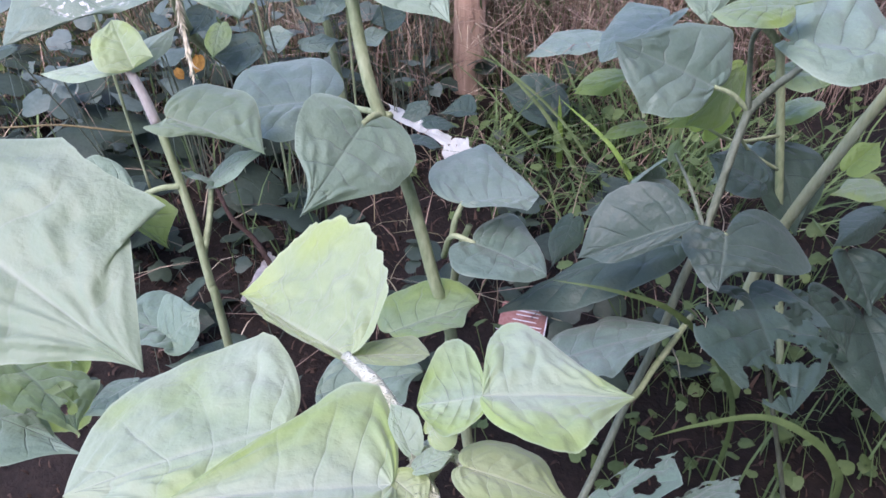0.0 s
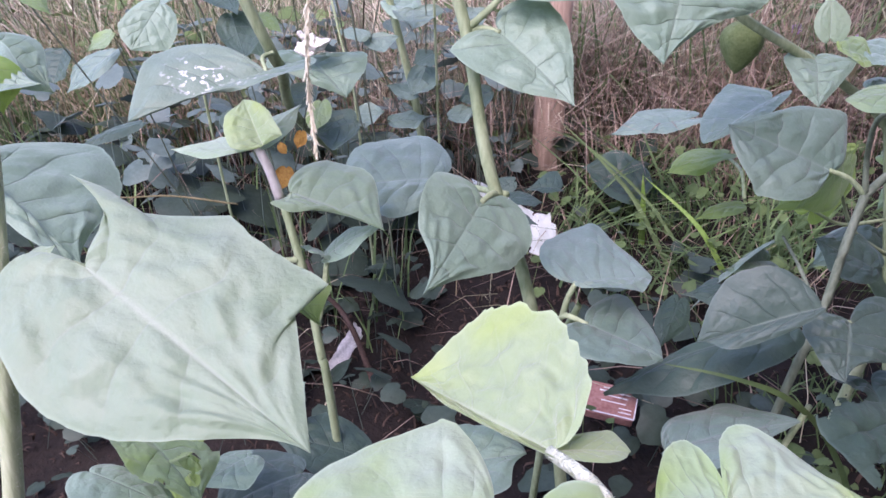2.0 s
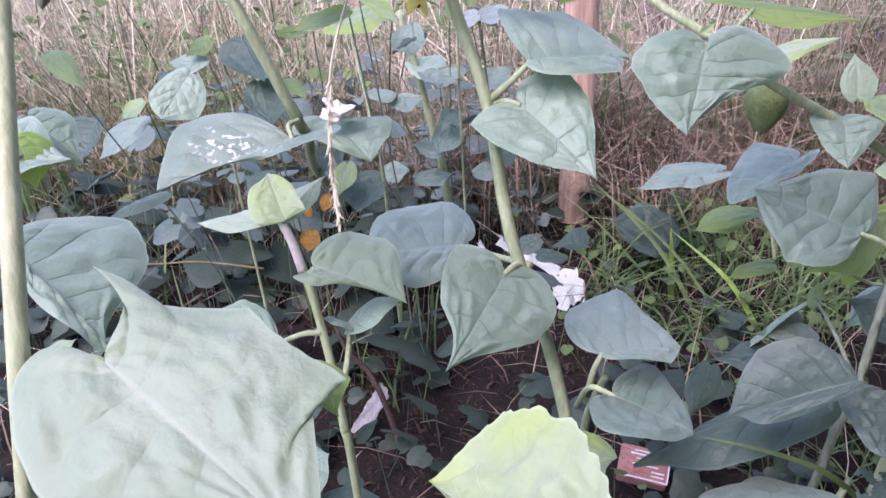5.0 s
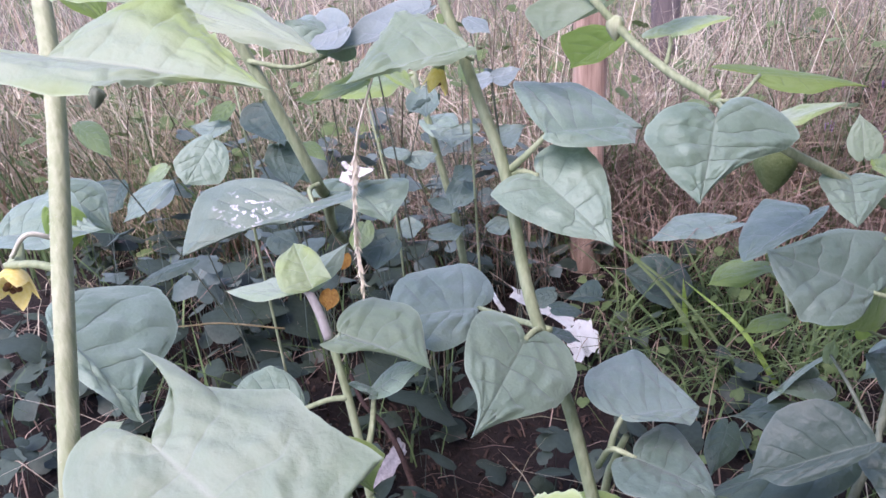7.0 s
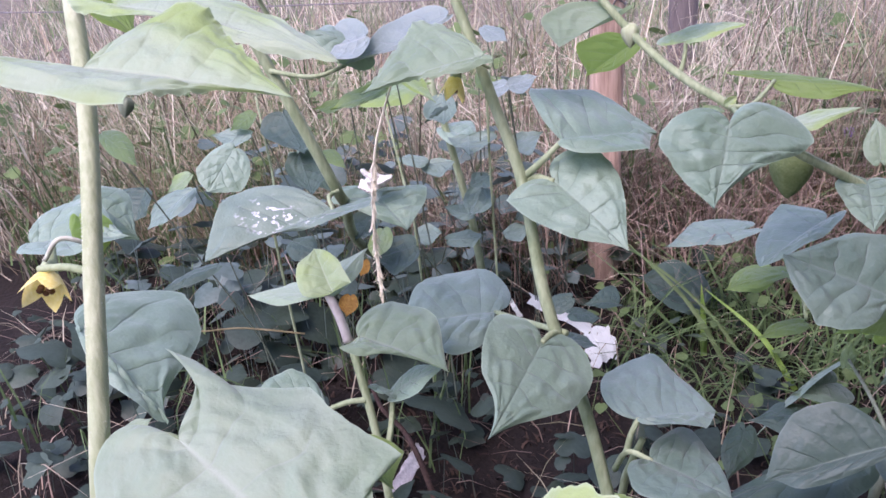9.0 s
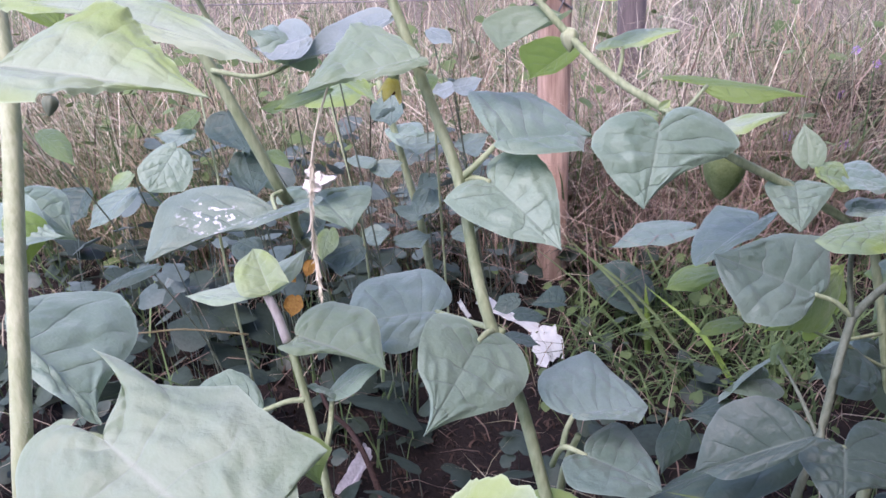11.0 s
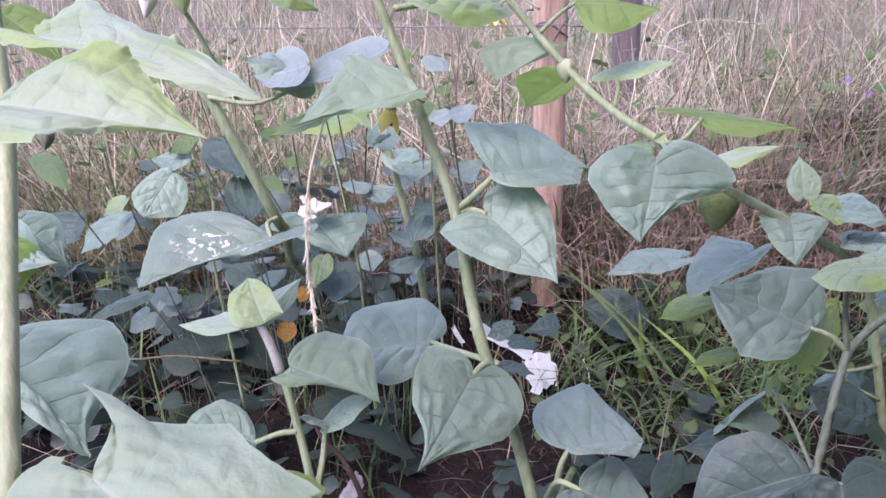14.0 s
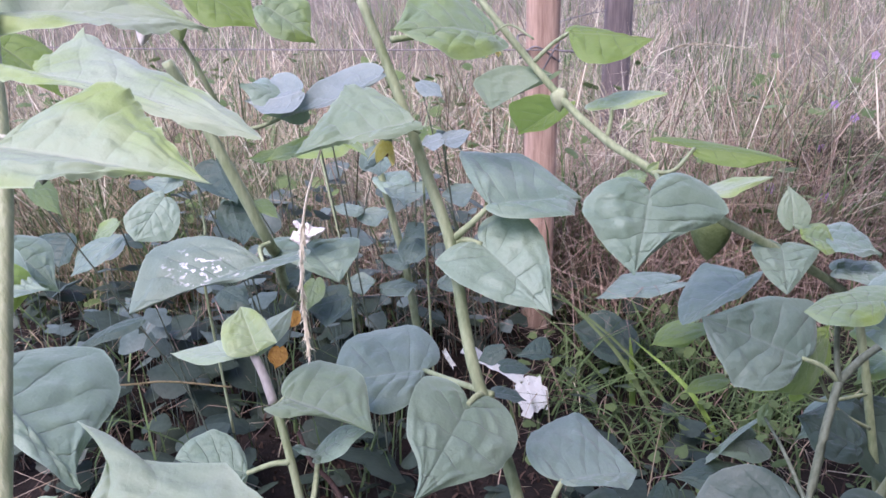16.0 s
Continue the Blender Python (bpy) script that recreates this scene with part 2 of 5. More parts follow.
paper_white = rough_material("paper_white", (0.84, 0.89, 0.85), (0.90, 0.94, 0.90), 40, 0.7, 0.2)
paper_dirty = rough_material("paper_dirty", (0.50, 0.50, 0.50), (0.86, 0.86, 0.86), 60, 0.8, 0.3)
bark = rough_material("bark", (0.025, 0.016, 0.013), (0.075, 0.048, 0.038), 60, 0.9, 0.6)
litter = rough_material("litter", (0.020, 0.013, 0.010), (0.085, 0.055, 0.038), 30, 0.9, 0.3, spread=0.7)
petal_yellow = rough_material("petal_yellow", (0.80, 0.66, 0.16), (0.92, 0.82, 0.38), 120, 0.5, 0.1, translucent=0.3)
petal_brown = rough_material("petal_brown", (0.10, 0.05, 0.02), (0.18, 0.09, 0.04), 200, 0.7, 0.1)
petal_purple = rough_material("petal_purple", (0.42, 0.24, 0.62), (0.62, 0.42, 0.78), 150, 0.5, 0.1, translucent=0.3)
husk_green = rough_material("husk_green", (0.130, 0.190, 0.070), (0.24, 0.31, 0.14), 90, 0.6, 0.4, translucent=0.35)
leaf_orange = rough_material("leaf_orange", (0.30, 0.14, 0.03), (0.52, 0.29, 0.06), 80, 0.6, 0.2, translucent=0.4)
wall_plaster = rough_material("wall_plaster", (0.10, 0.095, 0.09), (0.20, 0.19, 0.175), 3, 0.95, 0.4, 12.0)
carton_red = rough_material("carton_red", (0.24, 0.10, 0.085), (0.40, 0.22, 0.19), 50, 0.7, 0.1)


# ---- builders ----
count = [0]


def part(name, bm, material, parent, label="", smooth=True):
    me = bpy.data.meshes.new(name)
    bm.to_mesh(me)
    bm.free()
    me.materials.append(material)
    if smooth:
        me.polygons.foreach_set("use_smooth", [True] * len(me.polygons))
    ob = new(name, me)
    if parent:
        ob.parent = parent
        ob.matrix_parent_inverse = parent.matrix_basis.inverted()
    if label:
        tagged(ob, label)
    return ob


def mesh_object(name, verts, faces, material, smooth=True):
    me = bpy.data.meshes.new(name)
    me.from_pydata(verts, [], faces)
    me.materials.append(material)
    if smooth:
        me.polygons.foreach_set("use_smooth", [True] * len(me.polygons))
    return new(name, me)


def thing(name, at, label, category, group=""):
    ob = new(name)
    ob.empty_display_size = 0.02
    ob.matrix_basis = Matrix.Translation(at)
    return tagged(ob, label, category, group)


def plant(at, label):
    return thing("cape_gooseberry_plant", at, label, "plant", "cape gooseberry plants")


def smooth_line(points, n):
    """Catmull-Rom through the points, n steps each."""
    p = [Vector(q) for q in points]
    p = [2 * p[0] - p[1], *p, 2 * p[-1] - p[-2]]
    line = []
    for i in range(1, len(p) - 2):
        a, b, c, d = p[i - 1 : i + 3]
        for k in range(n):
            t = k / n
            line.append(0.5 * ((2 * b) + (c - a) * t + (2 * a - 5 * b + 4 * c - d) * t * t + (3 * b - a - 3 * c + d) * t ** 3))
    line.append(p[-2])
    return line


def tube(points, r0, r1, sides=10, steps=6, ridge=0.07, knots=0.0):
    """Tapered, slightly ridged tube along a smooth line."""
    line = smooth_line(points, steps)
    bm, rings, n = bmesh.new(), [], len(line)
    up = Vector((0.3, 0.2, 0.9)).normalized()
    for i, c in enumerate(line):
        ahead = (line[min(i + 1, n - 1)] - line[max(i - 1, 0)]).normalized()
        a = ahead.cross(up if abs(ahead.dot(up)) < 0.95 else Vector((1, 0, 0))).normalized()
        b = ahead.cross(a)
        r = r0 + (r1 - r0) * i / (n - 1)
        if knots and i % steps == 0:
            r *= 1 + knots
        rings.append([bm.verts.new(c + r * (1 + ridge * math.cos(5 * k * math.tau / sides + i * 0.05)) * (a * math.cos(k * math.tau / sides) + b * math.sin(k * math.tau / sides))) for k in range(sides)])
    for u, v in zip(rings, rings[1:]):
        for k in range(sides):
            bm.faces.new((u[k], u[(k + 1) % sides], v[(k + 1) % sides], v[k]))
    bm.faces.new(rings[0][::-1])
    bm.faces.new(rings[-1])
    return bm


def stalk(parent, kind, points, r0, r1, material):
    return part(kind, tube(points, r0, r1, 12, 7, 0.06, 0.03 if kind == "stem" else 0.0), material, parent)


LOBED_U = [0.0, -0.06, -0.09, -0.16, -0.35, -0.16, -0.04, 0.07, 0.24, 0.35, 0.46, 0.56, 0.67, 0.59, 0.68, 0.83, 1.0]
LOBED_W = [0.02, 0.20, 0.36, 0.47, 0.465, 0.57, 0.57, 0.69, 0.92, 0.89, 0.89, 0.94, 1.0, 0.79, 0.62, 0.33, 0.003]
RIM_P = [k / 16 for k in range(17)]


def down(parent, points, r0, r1, hairs, seed):
    """Short white hairs standing off a shoot."""
    rnd = random.Random(seed)
    line = smooth_line(points, 40)
    bm = bmesh.new()
    for _ in range(hairs):
        i = rnd.randrange(1, len(line) - 1)
        f = i / (len(line) - 1)
        ahead = (line[i + 1] - line[i - 1]).normalized()
        out = ahead.cross(Vector((rnd.uniform(-1, 1), rnd.uniform(-1, 1), rnd.uniform(-1, 1)))).normalized()
        root = line[i] + out * (r0 + (r1 - r0) * f) * 0.9
        side = ahead * 0.00006
        end = root + (out + ahead * rnd.uniform(-0.4, 0.4)) * rnd.uniform(0.0004, 0.0010)
        bm.faces.new([bm.verts.new(q) for q in (root - side, root + side, end)])
    return part("hair", bm, petal_cream, parent, "fine white hairs on the shoot")


def rim_point(p, lobe, shoulder, taper, drip, wide):
    """Edge of half a blade: back round the lobe, out to the widest place, then over the shoulder to the drawn-out tip."""
    if p < 0.42:
        t, q = p / 0.42, ((0.0, 0.0), (-1.4 * lobe, 0.12), (wide - 0.75 * (wide + lobe), 1.0), (wide, 1.0))
    else:
        t, q = (p - 0.42) / 0.58, ((wide, 1.0), (wide + shoulder * (1 - wide), 1.0), (1 - taper * (1 - wide), drip), (1.0, 0.0))
    k = ((1 - t) ** 3, 3 * t * (1 - t) ** 2, 3 * t * t * (1 - t), t ** 3)
    return sum(c * v[0] for c, v in zip(k, q)), sum(c * v[1] for c, v in zip(k, q))


def leaf(parent, material, base, tip, side_a, side_b, fold=0.1, cup=0.0, big=0, ragged=0, holes=0, spots=0, lobe=0.2, full=1.0, teeth=0.0, pucker=0.034, blister=0.05, lobed=0, wave=0.05, rim=None):
    """Heart-shaped blade from its base to its tip, as wide as its two side points, puckered between the veins."""
    count[0] += 1
    rnd = random.Random(count[0])
    base, tip, side_a, side_b = (Vector(p) for p in (base, tip, side_a, side_b))
    along = tip - base
    wide_a, wide_b = ((w - base).dot(along) / along.length_squared for w in (side_a, side_b))
    wa, wb = side_a - base - along * wide_a, side_b - base - along * wide_b
    if not rim:
        wide_a, wide_b = (min(0.5, max(0.05, w)) for w in (wide_a, wide_b))
        rim = tuple((lobe * rnd.uniform(0.8, 1.2), 0.42 * full + rnd.uniform(-0.05, 0.1), rnd.uniform(0.22, 0.42), rnd.uniform(0.02, 0.2)) for _ in (0, 1))
        loose = 1.0
    else:
        loose = 0.45
    n = along.cross(wa - wb).normalized()
    width = (wa.length + wb.length) / 2
    length = along.length
    nu, nv = (96, 72) if holes or teeth else ((72, 56) if big else (56, 40))
    phase, bow = rnd.uniform(0, 6), rnd.uniform(0.02, 0.07) * loose
    droop = rnd.uniform(0.0, 0.05) * loose
    bm = bmesh.new()
    uv = bm.loops.layers.uv.new("UVMap")
    grid, place = [], {}
    for i in range(nu + 1):
        p = i / nu
        m = p ** 1.6
        edges = (rim_point(p, *rim[1], wide_b), rim_point(p, *rim[0], wide_a))
        lobe_u, lobe_w = float(np.interp(p, RIM_P, LOBED_U)), float(np.interp(p, RIM_P, LOBED_W))
        row = []
        for j in range(nv + 1):
            s = 2 * j / nv - 1
            a = abs(s)
            uu, ww = edges[s > 0]
            if lobed and s > 0:
                uu, ww = uu + (lobe_u - uu) * a ** 2, ww + (lobe_w - ww) * a ** 2
            hand = 3.7 if s > 0 else 0.0
            edge = 0.075 * loose * noise.noise((p * 3.2 + phase, hand, 1.0)) + 0.04 * noise.noise((p * 8 + phase, hand, 5.0)) + 0.028 * noise.noise((p * 26, hand + phase, 9.0))
            out = 1 + edge * a ** 3 + teeth * a ** 6 * (abs(((p * 11 + phase) % 1.0) - 0.4) * 2 - 0.5) + (0.09 * noise.noise((p * 34, hand, phase)) if ragged else 0) * a ** 8
            u = m + (uu - m) * a ** 1.1
            side = (wa if s > 0 else wb) * (a * ww * out)
            warp = 0.035 * noise.noise((p * 4 + phase, s * 2.5, 2.0))
            vein = abs((((p + warp) * VEINS - 0.3 * a + 0.5) % 1.0) - 0.5) * 2
            puff = (1 - (1 - a) ** 5) * (1 - a ** 5) * min(1.0, p * 6) * min(1.0, (1 - p) * 5)
            lift = width * (pucker * (1 - (1 - vein) ** 2.6) * puff * (0.85 + 0.6 * noise.noise((p * 5, s * 3, phase + 4))))
            lift += width * blister * puff * (noise.noise((u * 7 + phase, s * 5, phase)) + 0.35 * noise.noise((u * 15, s * 11, phase)))
            lift += width * 0.10 * loose * a * noise.noise((u * 2.2 + phase, s * 1.4, phase + 8))
            soft = math.sqrt(a * a + 0.01) - 0.1
            lift += width * fold * 1.3 * soft * (1 - a) * min(1.0, ww + 0.2)
            lift += width * cup * a * a - width * droop * a ** 3
            lift += length * bow * 4 * max(0.0, u) * (1 - u) * (1 - 0.5 * a)
            lift += width * teeth * 1.1 * a ** 14 * min(1.0, 4 * ww) * (abs(((p * 12 + 0.6 * noise.noise((p * 7, phase, s)) + phase) % 1.0) - 0.4) * 2 - 0.5)
            lift += width * wave * a ** 4 * ww * math.sin(p * 15 + phase + 2.5 * (s > 0))
            v = bm.verts.new(base + along * u + side + n * lift)
            place[v] = (p + warp, j / nv)
            row.append(v)
        grid.append(row)
    bites = [(grid[nu * 3 // 8][nv * 4 // 5].co.copy(), 0.11 * length), (grid[nu // 2][nv].co.copy(), 0.09 * length)] if holes else []
    for _ in range(8 if holes else 0):
        spot = grid[rnd.randint(nu // 5, nu - 12)][rnd.choice((0, 3, nv // 4, nv * 2 // 3, nv * 3 // 4, nv - 3, nv))].co.copy()
        bites.append((spot, rnd.choice((0.03, 0.045, 0.07, 0.12)) * length))
    for i in range(nu):
        for j in range(nv):
            mid = (grid[i][j].co + grid[i + 1][j + 1].co) / 2
            if any((mid - c).length < r * (1 + 0.7 * noise.noise(mid * 160)) for c, r in bites):
                continue
            f = bm.faces.new((grid[i][j], grid[i + 1][j], grid[i + 1][j + 1], grid[i][j + 1]))
            for loop in f.loops:
                loop[uv].uv = place[loop.vert]
    return part("leaf", bm, leaf_spotted if spots else material, parent)


def ribbons(name, material, blades, label, category, droop=2.0):
    """One sheet of many blades: each is a foot, a bend, a height and a width."""
    verts, faces = [], []
    for x, y, z, dx, dy, h, w, curl in blades:
        k = len(verts)
        px, py = -dy, dx
        m = math.hypot(px, py) or 1.0
        px, py = px / m * w / 2, py / m * w / 2
        for f, wf in ((0.0, 1.0), (0.35, 0.95), (0.7, 0.7)):
            bend = f ** droop
            cx, cy, cz = x + dx * bend, y + dy * bend, z + h * (f - curl * f ** 3)
            verts += [(cx - px * wf, cy - py * wf, cz), (cx + px * wf, cy + py * wf, cz)]
        verts.append((x + dx, y + dy, z + h * (1 - curl)))
        faces += [(k, k + 1, k + 3, k + 2), (k + 2, k + 3, k + 5, k + 4), (k + 4, k + 5, k + 6)]
    ob = mesh_object(name, verts, faces, material)
    return tagged(ob, label, category, kind="stuff")


def ground_height(x, y):
    d = math.hypot(x, y - 0.6)
    z = 0.012 * noise.noise((x * 7, y * 7, 0.3)) + 0.006 * noise.noise((x * 25, y * 25, 4.1))
    return z + 0.05 * min(1.0, max(0.0, (d - 2.5) / 6)) * noise.noise((x * 0.4, y * 0.4, 9.0)) - 0.004


# ---- ground: one sheet, fine near the plants and wide towards the horizon ----
def build_ground():
    n = 150
    line = [math.sinh(4.2 * (2 * i / n - 1) * 1.35) / math.sinh(4.2 * 1.35) * 400 for i in range(n + 1)]
    near = [2.2 * (2 * i / 170 - 1) for i in range(171)]
    xs = sorted([v for v in line if abs(v) > 2.25] + near)
    verts = [(x, y + 0.8, ground_height(x, y + 0.8)) for y in xs for x in xs]
    k = len(xs)
    faces = [(j * k + i, j * k + i + 1, (j + 1) * k + i + 1, (j + 1) * k + i) for j in range(k - 1) for i in range(k - 1)]
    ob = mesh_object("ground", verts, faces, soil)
    ob.data.materials.append(thatch)
    for f in ob.data.polygons:
        x, y = f.center.x, f.center.y
        if max(abs(x) - 1.4, y - 1.22, -0.62 - y) > 0.10 * noise.noise((x * 5, y * 5, 1.0)):
            f.material_index = 1
    return tagged(ob, "very dark garden soil with crumbs and litter", "ground", kind="structure")


ground = build_ground()


# ---- added plain walls, out of view, that keep sky light off the right side ----
def build_wall():
    bm = bmesh.new()
    bmesh.ops.create_cube(bm, size=1.0, matrix=Matrix.Translation((0.70, 0.05, 1.3)) @ Euler((0, 0, -0.204)).to_matrix().to_4x4() @ Matrix.Diagonal((0.16, 1.65, 2.7, 1)))
    bmesh.ops.bevel(bm, geom=bm.edges[:], offset=0.01, segments=2, affect="EDGES")
    return tagged(part("shade_wall_east", bm, wall_plaster, None, smooth=False), "plain grey wall added out of view beside the bed to block sky light", "wall", kind="structure")


shade_wall_east = build_wall()


# second added wall, behind the camera, blocks sun and sky for the lower right
def build_back_wall():
    bm = bmesh.new()
    bmesh.ops.create_cube(bm, size=1.0, matrix=Matrix.Translation((0.42, -0.75, 1.3)) @ Matrix.Diagonal((1.00, 0.16, 2.7, 1)))
    bmesh.ops.bevel(bm, geom=bm.edges[:], offset=0.01, segments=2, affect="EDGES")
    return tagged(part("shade_wall_south", bm, wall_plaster, None, smooth=False), "plain grey wall added out of view behind the camera to block light", "wall", kind="structure")


shade_wall_south = build_back_wall()


# ---- wooden stakes and wire ----
def stake(at, radius, height, material, label, lean=(0, 0)):
    ob = thing("fence_post", at, label, "post", "fence posts")
    rnd = random.Random(int(radius * 1e5))
    bm, rings, sides = bmesh.new(), [], 16
    for i in range(25):
        f = i / 24
        ring = []
        for k in range(sides):
            a = k * math.tau / sides
            square = 1.0 / max(abs(math.cos(a)), abs(math.sin(a)))
            r = radius * (0.72 * min(square, 1.22) + 0.28) * (1 + 0.03 * noise.noise((math.cos(a) * 2, math.sin(a) * 2, f * 9)))
            ring.append(bm.verts.new((at[0] + lean[0] * f + r * math.cos(a), at[1] + lean[1] * f + r * math.sin(a), -0.05 + f * (height + 0.05) + (0.006 * math.cos(a) if i == 24 else 0))))
        rings.append(ring)
    for u, v in zip(rings, rings[1:]):
        for k in range(sides):
            bm.faces.new((u[k], u[(k + 1) % sides], v[(k + 1) % sides], v[k]))
    bm.faces.new(rings[-1])
    part("shaft", bm, material, ob)
    return ob


post = stake((0.155, 1.10, 0.0), 0.024, 0.86, wood, "weathered reddish-brown wooden stake standing in dry grass", (0.01, 0.0))
post_far = stake((0.40, 1.95, 0.0), 0.033, 1.0, wood_old, "grey old wooden fence post behind the grass")
wire = thing("fence_wire", (0.155, 1.10, 0.45), "thin rusty fence wire tied round the stake", "wire")
part("strand", tube([(-1.6, 1.45, 0.47), (-0.7, 1.30, 0.44), (0.13, 1.075, 0.445), (0.18, 1.078, 0.45), (0.37, 1.93, 0.41), (1.6, 2.6, 0.47)], 0.0011, 0.0011, 6, 8, 0.0), wire_metal, wire)
part("knot", tube([(0.128, 1.10, 0.43), (0.15, 1.066, 0.45), (0.184, 1.09, 0.425), (0.16, 1.13, 0.45), (0.125, 1.10, 0.46), (0.15, 1.06, 0.415), (0.175, 1.05, 0.45)], 0.0016, 0.0013, 6, 8, 0.0), wire_metal, wire)


# ---- cape gooseberry plants ----

tall = plant((0.118, 0.323, 0.0), "tall cape gooseberry plant with heart-shaped grey-green leaves on one leaning stem")
stalk(tall, "stem", [(0.140, 0.331, -0.010), (0.118, 0.323, 0.201), (0.107, 0.319, 0.254), (0.093, 0.330, 0.313), (0.073, 0.346, 0.373), (0.061, 0.372, 0.437), (0.047, 0.385, 0.478), (0.030, 0.400, 0.526), (0.013, 0.409, 0.571)], 0.0042, 0.0027, stem_green)
stalk(tall, "petiole", [(0.080, 0.341, 0.354), (0.076, 0.335, 0.359), (0.070, 0.325, 0.359)], 0.0022, 0.0016, stem_green)
stalk(tall, "petiole", [(0.061, 0.372, 0.436), (0.069, 0.374, 0.439), (0.079, 0.369, 0.438)], 0.0022, 0.0015, stem_green)
stalk(tall, "petiole", [(0.063, 0.374, 0.440), (0.073, 0.374, 0.449), (0.084, 0.374, 0.460)], 0.0022, 0.0015, stem_green)
stalk(tall, "petiole", [(0.084, 0.340, 0.356), (0.059, 0.379, 0.341), (0.038, 0.410, 0.330)], 0.0020, 0.0015, stem_green)
stalk(tall, "petiole", [(0.029, 0.405, 0.549), (0.057, 0.418, 0.550), (0.086, 0.420, 0.548)], 0.0020, 0.0015, stem_green)
leaf(tall, leaf_mature, (0.070, 0.325, 0.359), (0.044, 0.259, 0.345), (0.096, 0.314, 0.335), (0.044, 0.321, 0.377), fold=0.1, rim=((0.31, 0.42, 0.48, 0.31), (0.16, 0.75, 0.58, 0.13)))
leaf(tall, leaf_mature, (0.079, 0.369, 0.438), (0.117, 0.330, 0.412), (0.105, 0.381, 0.450), (0.053, 0.353, 0.434), fold=0.1, rim=((0.26, 0.47, 0.39, 0.51), (0.15, 0.72, 0.24, 0.07)))
leaf(tall, leaf_mature, (0.084, 0.374, 0.460), (0.140, 0.412, 0.450), (0.069, 0.444, 0.475), (0.130, 0.373, 0.451), fold=0.25, rim=((0.00, 1.00, 0.02, 0.59), (0.16, 0.16, 0.17, -0.12)))
leaf(tall, leaf_downy, (0.044, 0.367, 0.511), (-0.018, 0.340, 0.500), (0.049, 0.357, 0.510), (0.003, 0.395, 0.524), fold=0.15, teeth=0.06, pucker=0.03, blister=0.06, rim=((0.02, 0.94, 0.80, -0.12), (0.02, 0.10, 0.18, 0.10)))
leaf(tall, leaf_blue, (0.038, 0.410, 0.330), (-0.017, 0.381, 0.337), (0.014, 0.360, 0.329), (0.019, 0.461, 0.338), fold=0.1, pucker=0.035, rim=((0.00, 0.92, 0.14, 0.25), (0.38, 0.69, 0.11, 0.60)))
leaf(tall, leaf_young, (0.086, 0.420, 0.548), (0.031, 0.387, 0.556), (0.047, 0.372, 0.544), (0.052, 0.451, 0.576), fold=0.1)

young = plant((-0.019, 0.295, 0.0), "young cape gooseberry shoot with a pale unfolding tip in dark soil")
stalk(young, "stem", [(-0.011, 0.281, -0.010), (-0.019, 0.295, 0.239), (-0.022, 0.299, 0.271), (-0.028, 0.311, 0.311), (-0.037, 0.323, 0.350), (-0.041, 0.328, 0.360)], 0.0027, 0.0022, stem_green)
stalk(young, "branch", [(-0.041, 0.327, 0.359), (-0.046, 0.332, 0.374), (-0.052, 0.336, 0.387)], 0.0028, 0.0024, stem_violet)
stalk(young, "petiole", [(-0.040, 0.326, 0.356), (-0.038, 0.326, 0.358), (-0.033, 0.326, 0.363)], 0.0018, 0.0014, stem_green)
stalk(young, "petiole", [(-0.024, 0.304, 0.288), (-0.020, 0.315, 0.305), (-0.020, 0.332, 0.319)], 0.0022, 0.0014, stem_green)
stalk(young, "petiole", [(-0.032, 0.315, 0.327), (-0.042, 0.313, 0.327), (-0.056, 0.310, 0.323)], 0.0018, 0.0014, stem_green)
leaf(young, leaf_fresh, (-0.054, 0.338, 0.385), (-0.108, 0.352, 0.377), (-0.079, 0.331, 0.382), (-0.081, 0.361, 0.380), fold=0.2, pucker=0.03, blister=0.06, rim=((0.00, 0.45, 0.19, 0.16), (0.06, 0.17, 0.14, 0.00)))
leaf(young, leaf_tender, (-0.048, 0.334, 0.388), (-0.063, 0.358, 0.405), (-0.066, 0.330, 0.390), (-0.036, 0.333, 0.394), fold=0.25, pucker=0.03, blister=0.06, rim=((0.05, 0.91, 0.23, 0.32), (0.01, 0.66, 0.20, 0.57)))
leaf(young, leaf_downy, (-0.050, 0.339, 0.387), (-0.040, 0.395, 0.387), (-0.055, 0.382, 0.384), (-0.040, 0.360, 0.383), fold=0.1, pucker=0.03, blister=0.06)
leaf(young, leaf_downy, (-0.065, 0.350, 0.389), (-0.074, 0.364, 0.396), (-0.066, 0.351, 0.392), (-0.067, 0.353, 0.395), fold=0.1, pucker=0.03, blister=0.06)
leaf(young, leaf_downy, (-0.033, 0.326, 0.363), (0.018, 0.315, 0.347), (-0.013, 0.366, 0.364), (-0.041, 0.309, 0.367), fold=0.2, pucker=0.03, blister=0.06, rim=((0.19, 0.68, 0.31, 0.46), (0.04, 0.41, 0.80, 0.07)))
leaf(young, leaf_mature, (-0.020, 0.332, 0.319), (0.014, 0.334, 0.340), (-0.011, 0.347, 0.325), (0.005, 0.319, 0.334), fold=0.2)
leaf(young, leaf_mature, (-0.020, 0.332, 0.319), (-0.035, 0.325, 0.330), (-0.025, 0.315, 0.331), (-0.032, 0.342, 0.318), fold=0.2)
leaf(young, leaf_mature, (-0.056, 0.310, 0.323), (-0.097, 0.311, 0.332), (-0.068, 0.291, 0.320), (-0.077, 0.330, 0.337), fold=0.05, pucker=0.03, rim=((0.06, 0.94, 0.70, 0.23), (0.00, 0.51, 0.02, 0.58)))
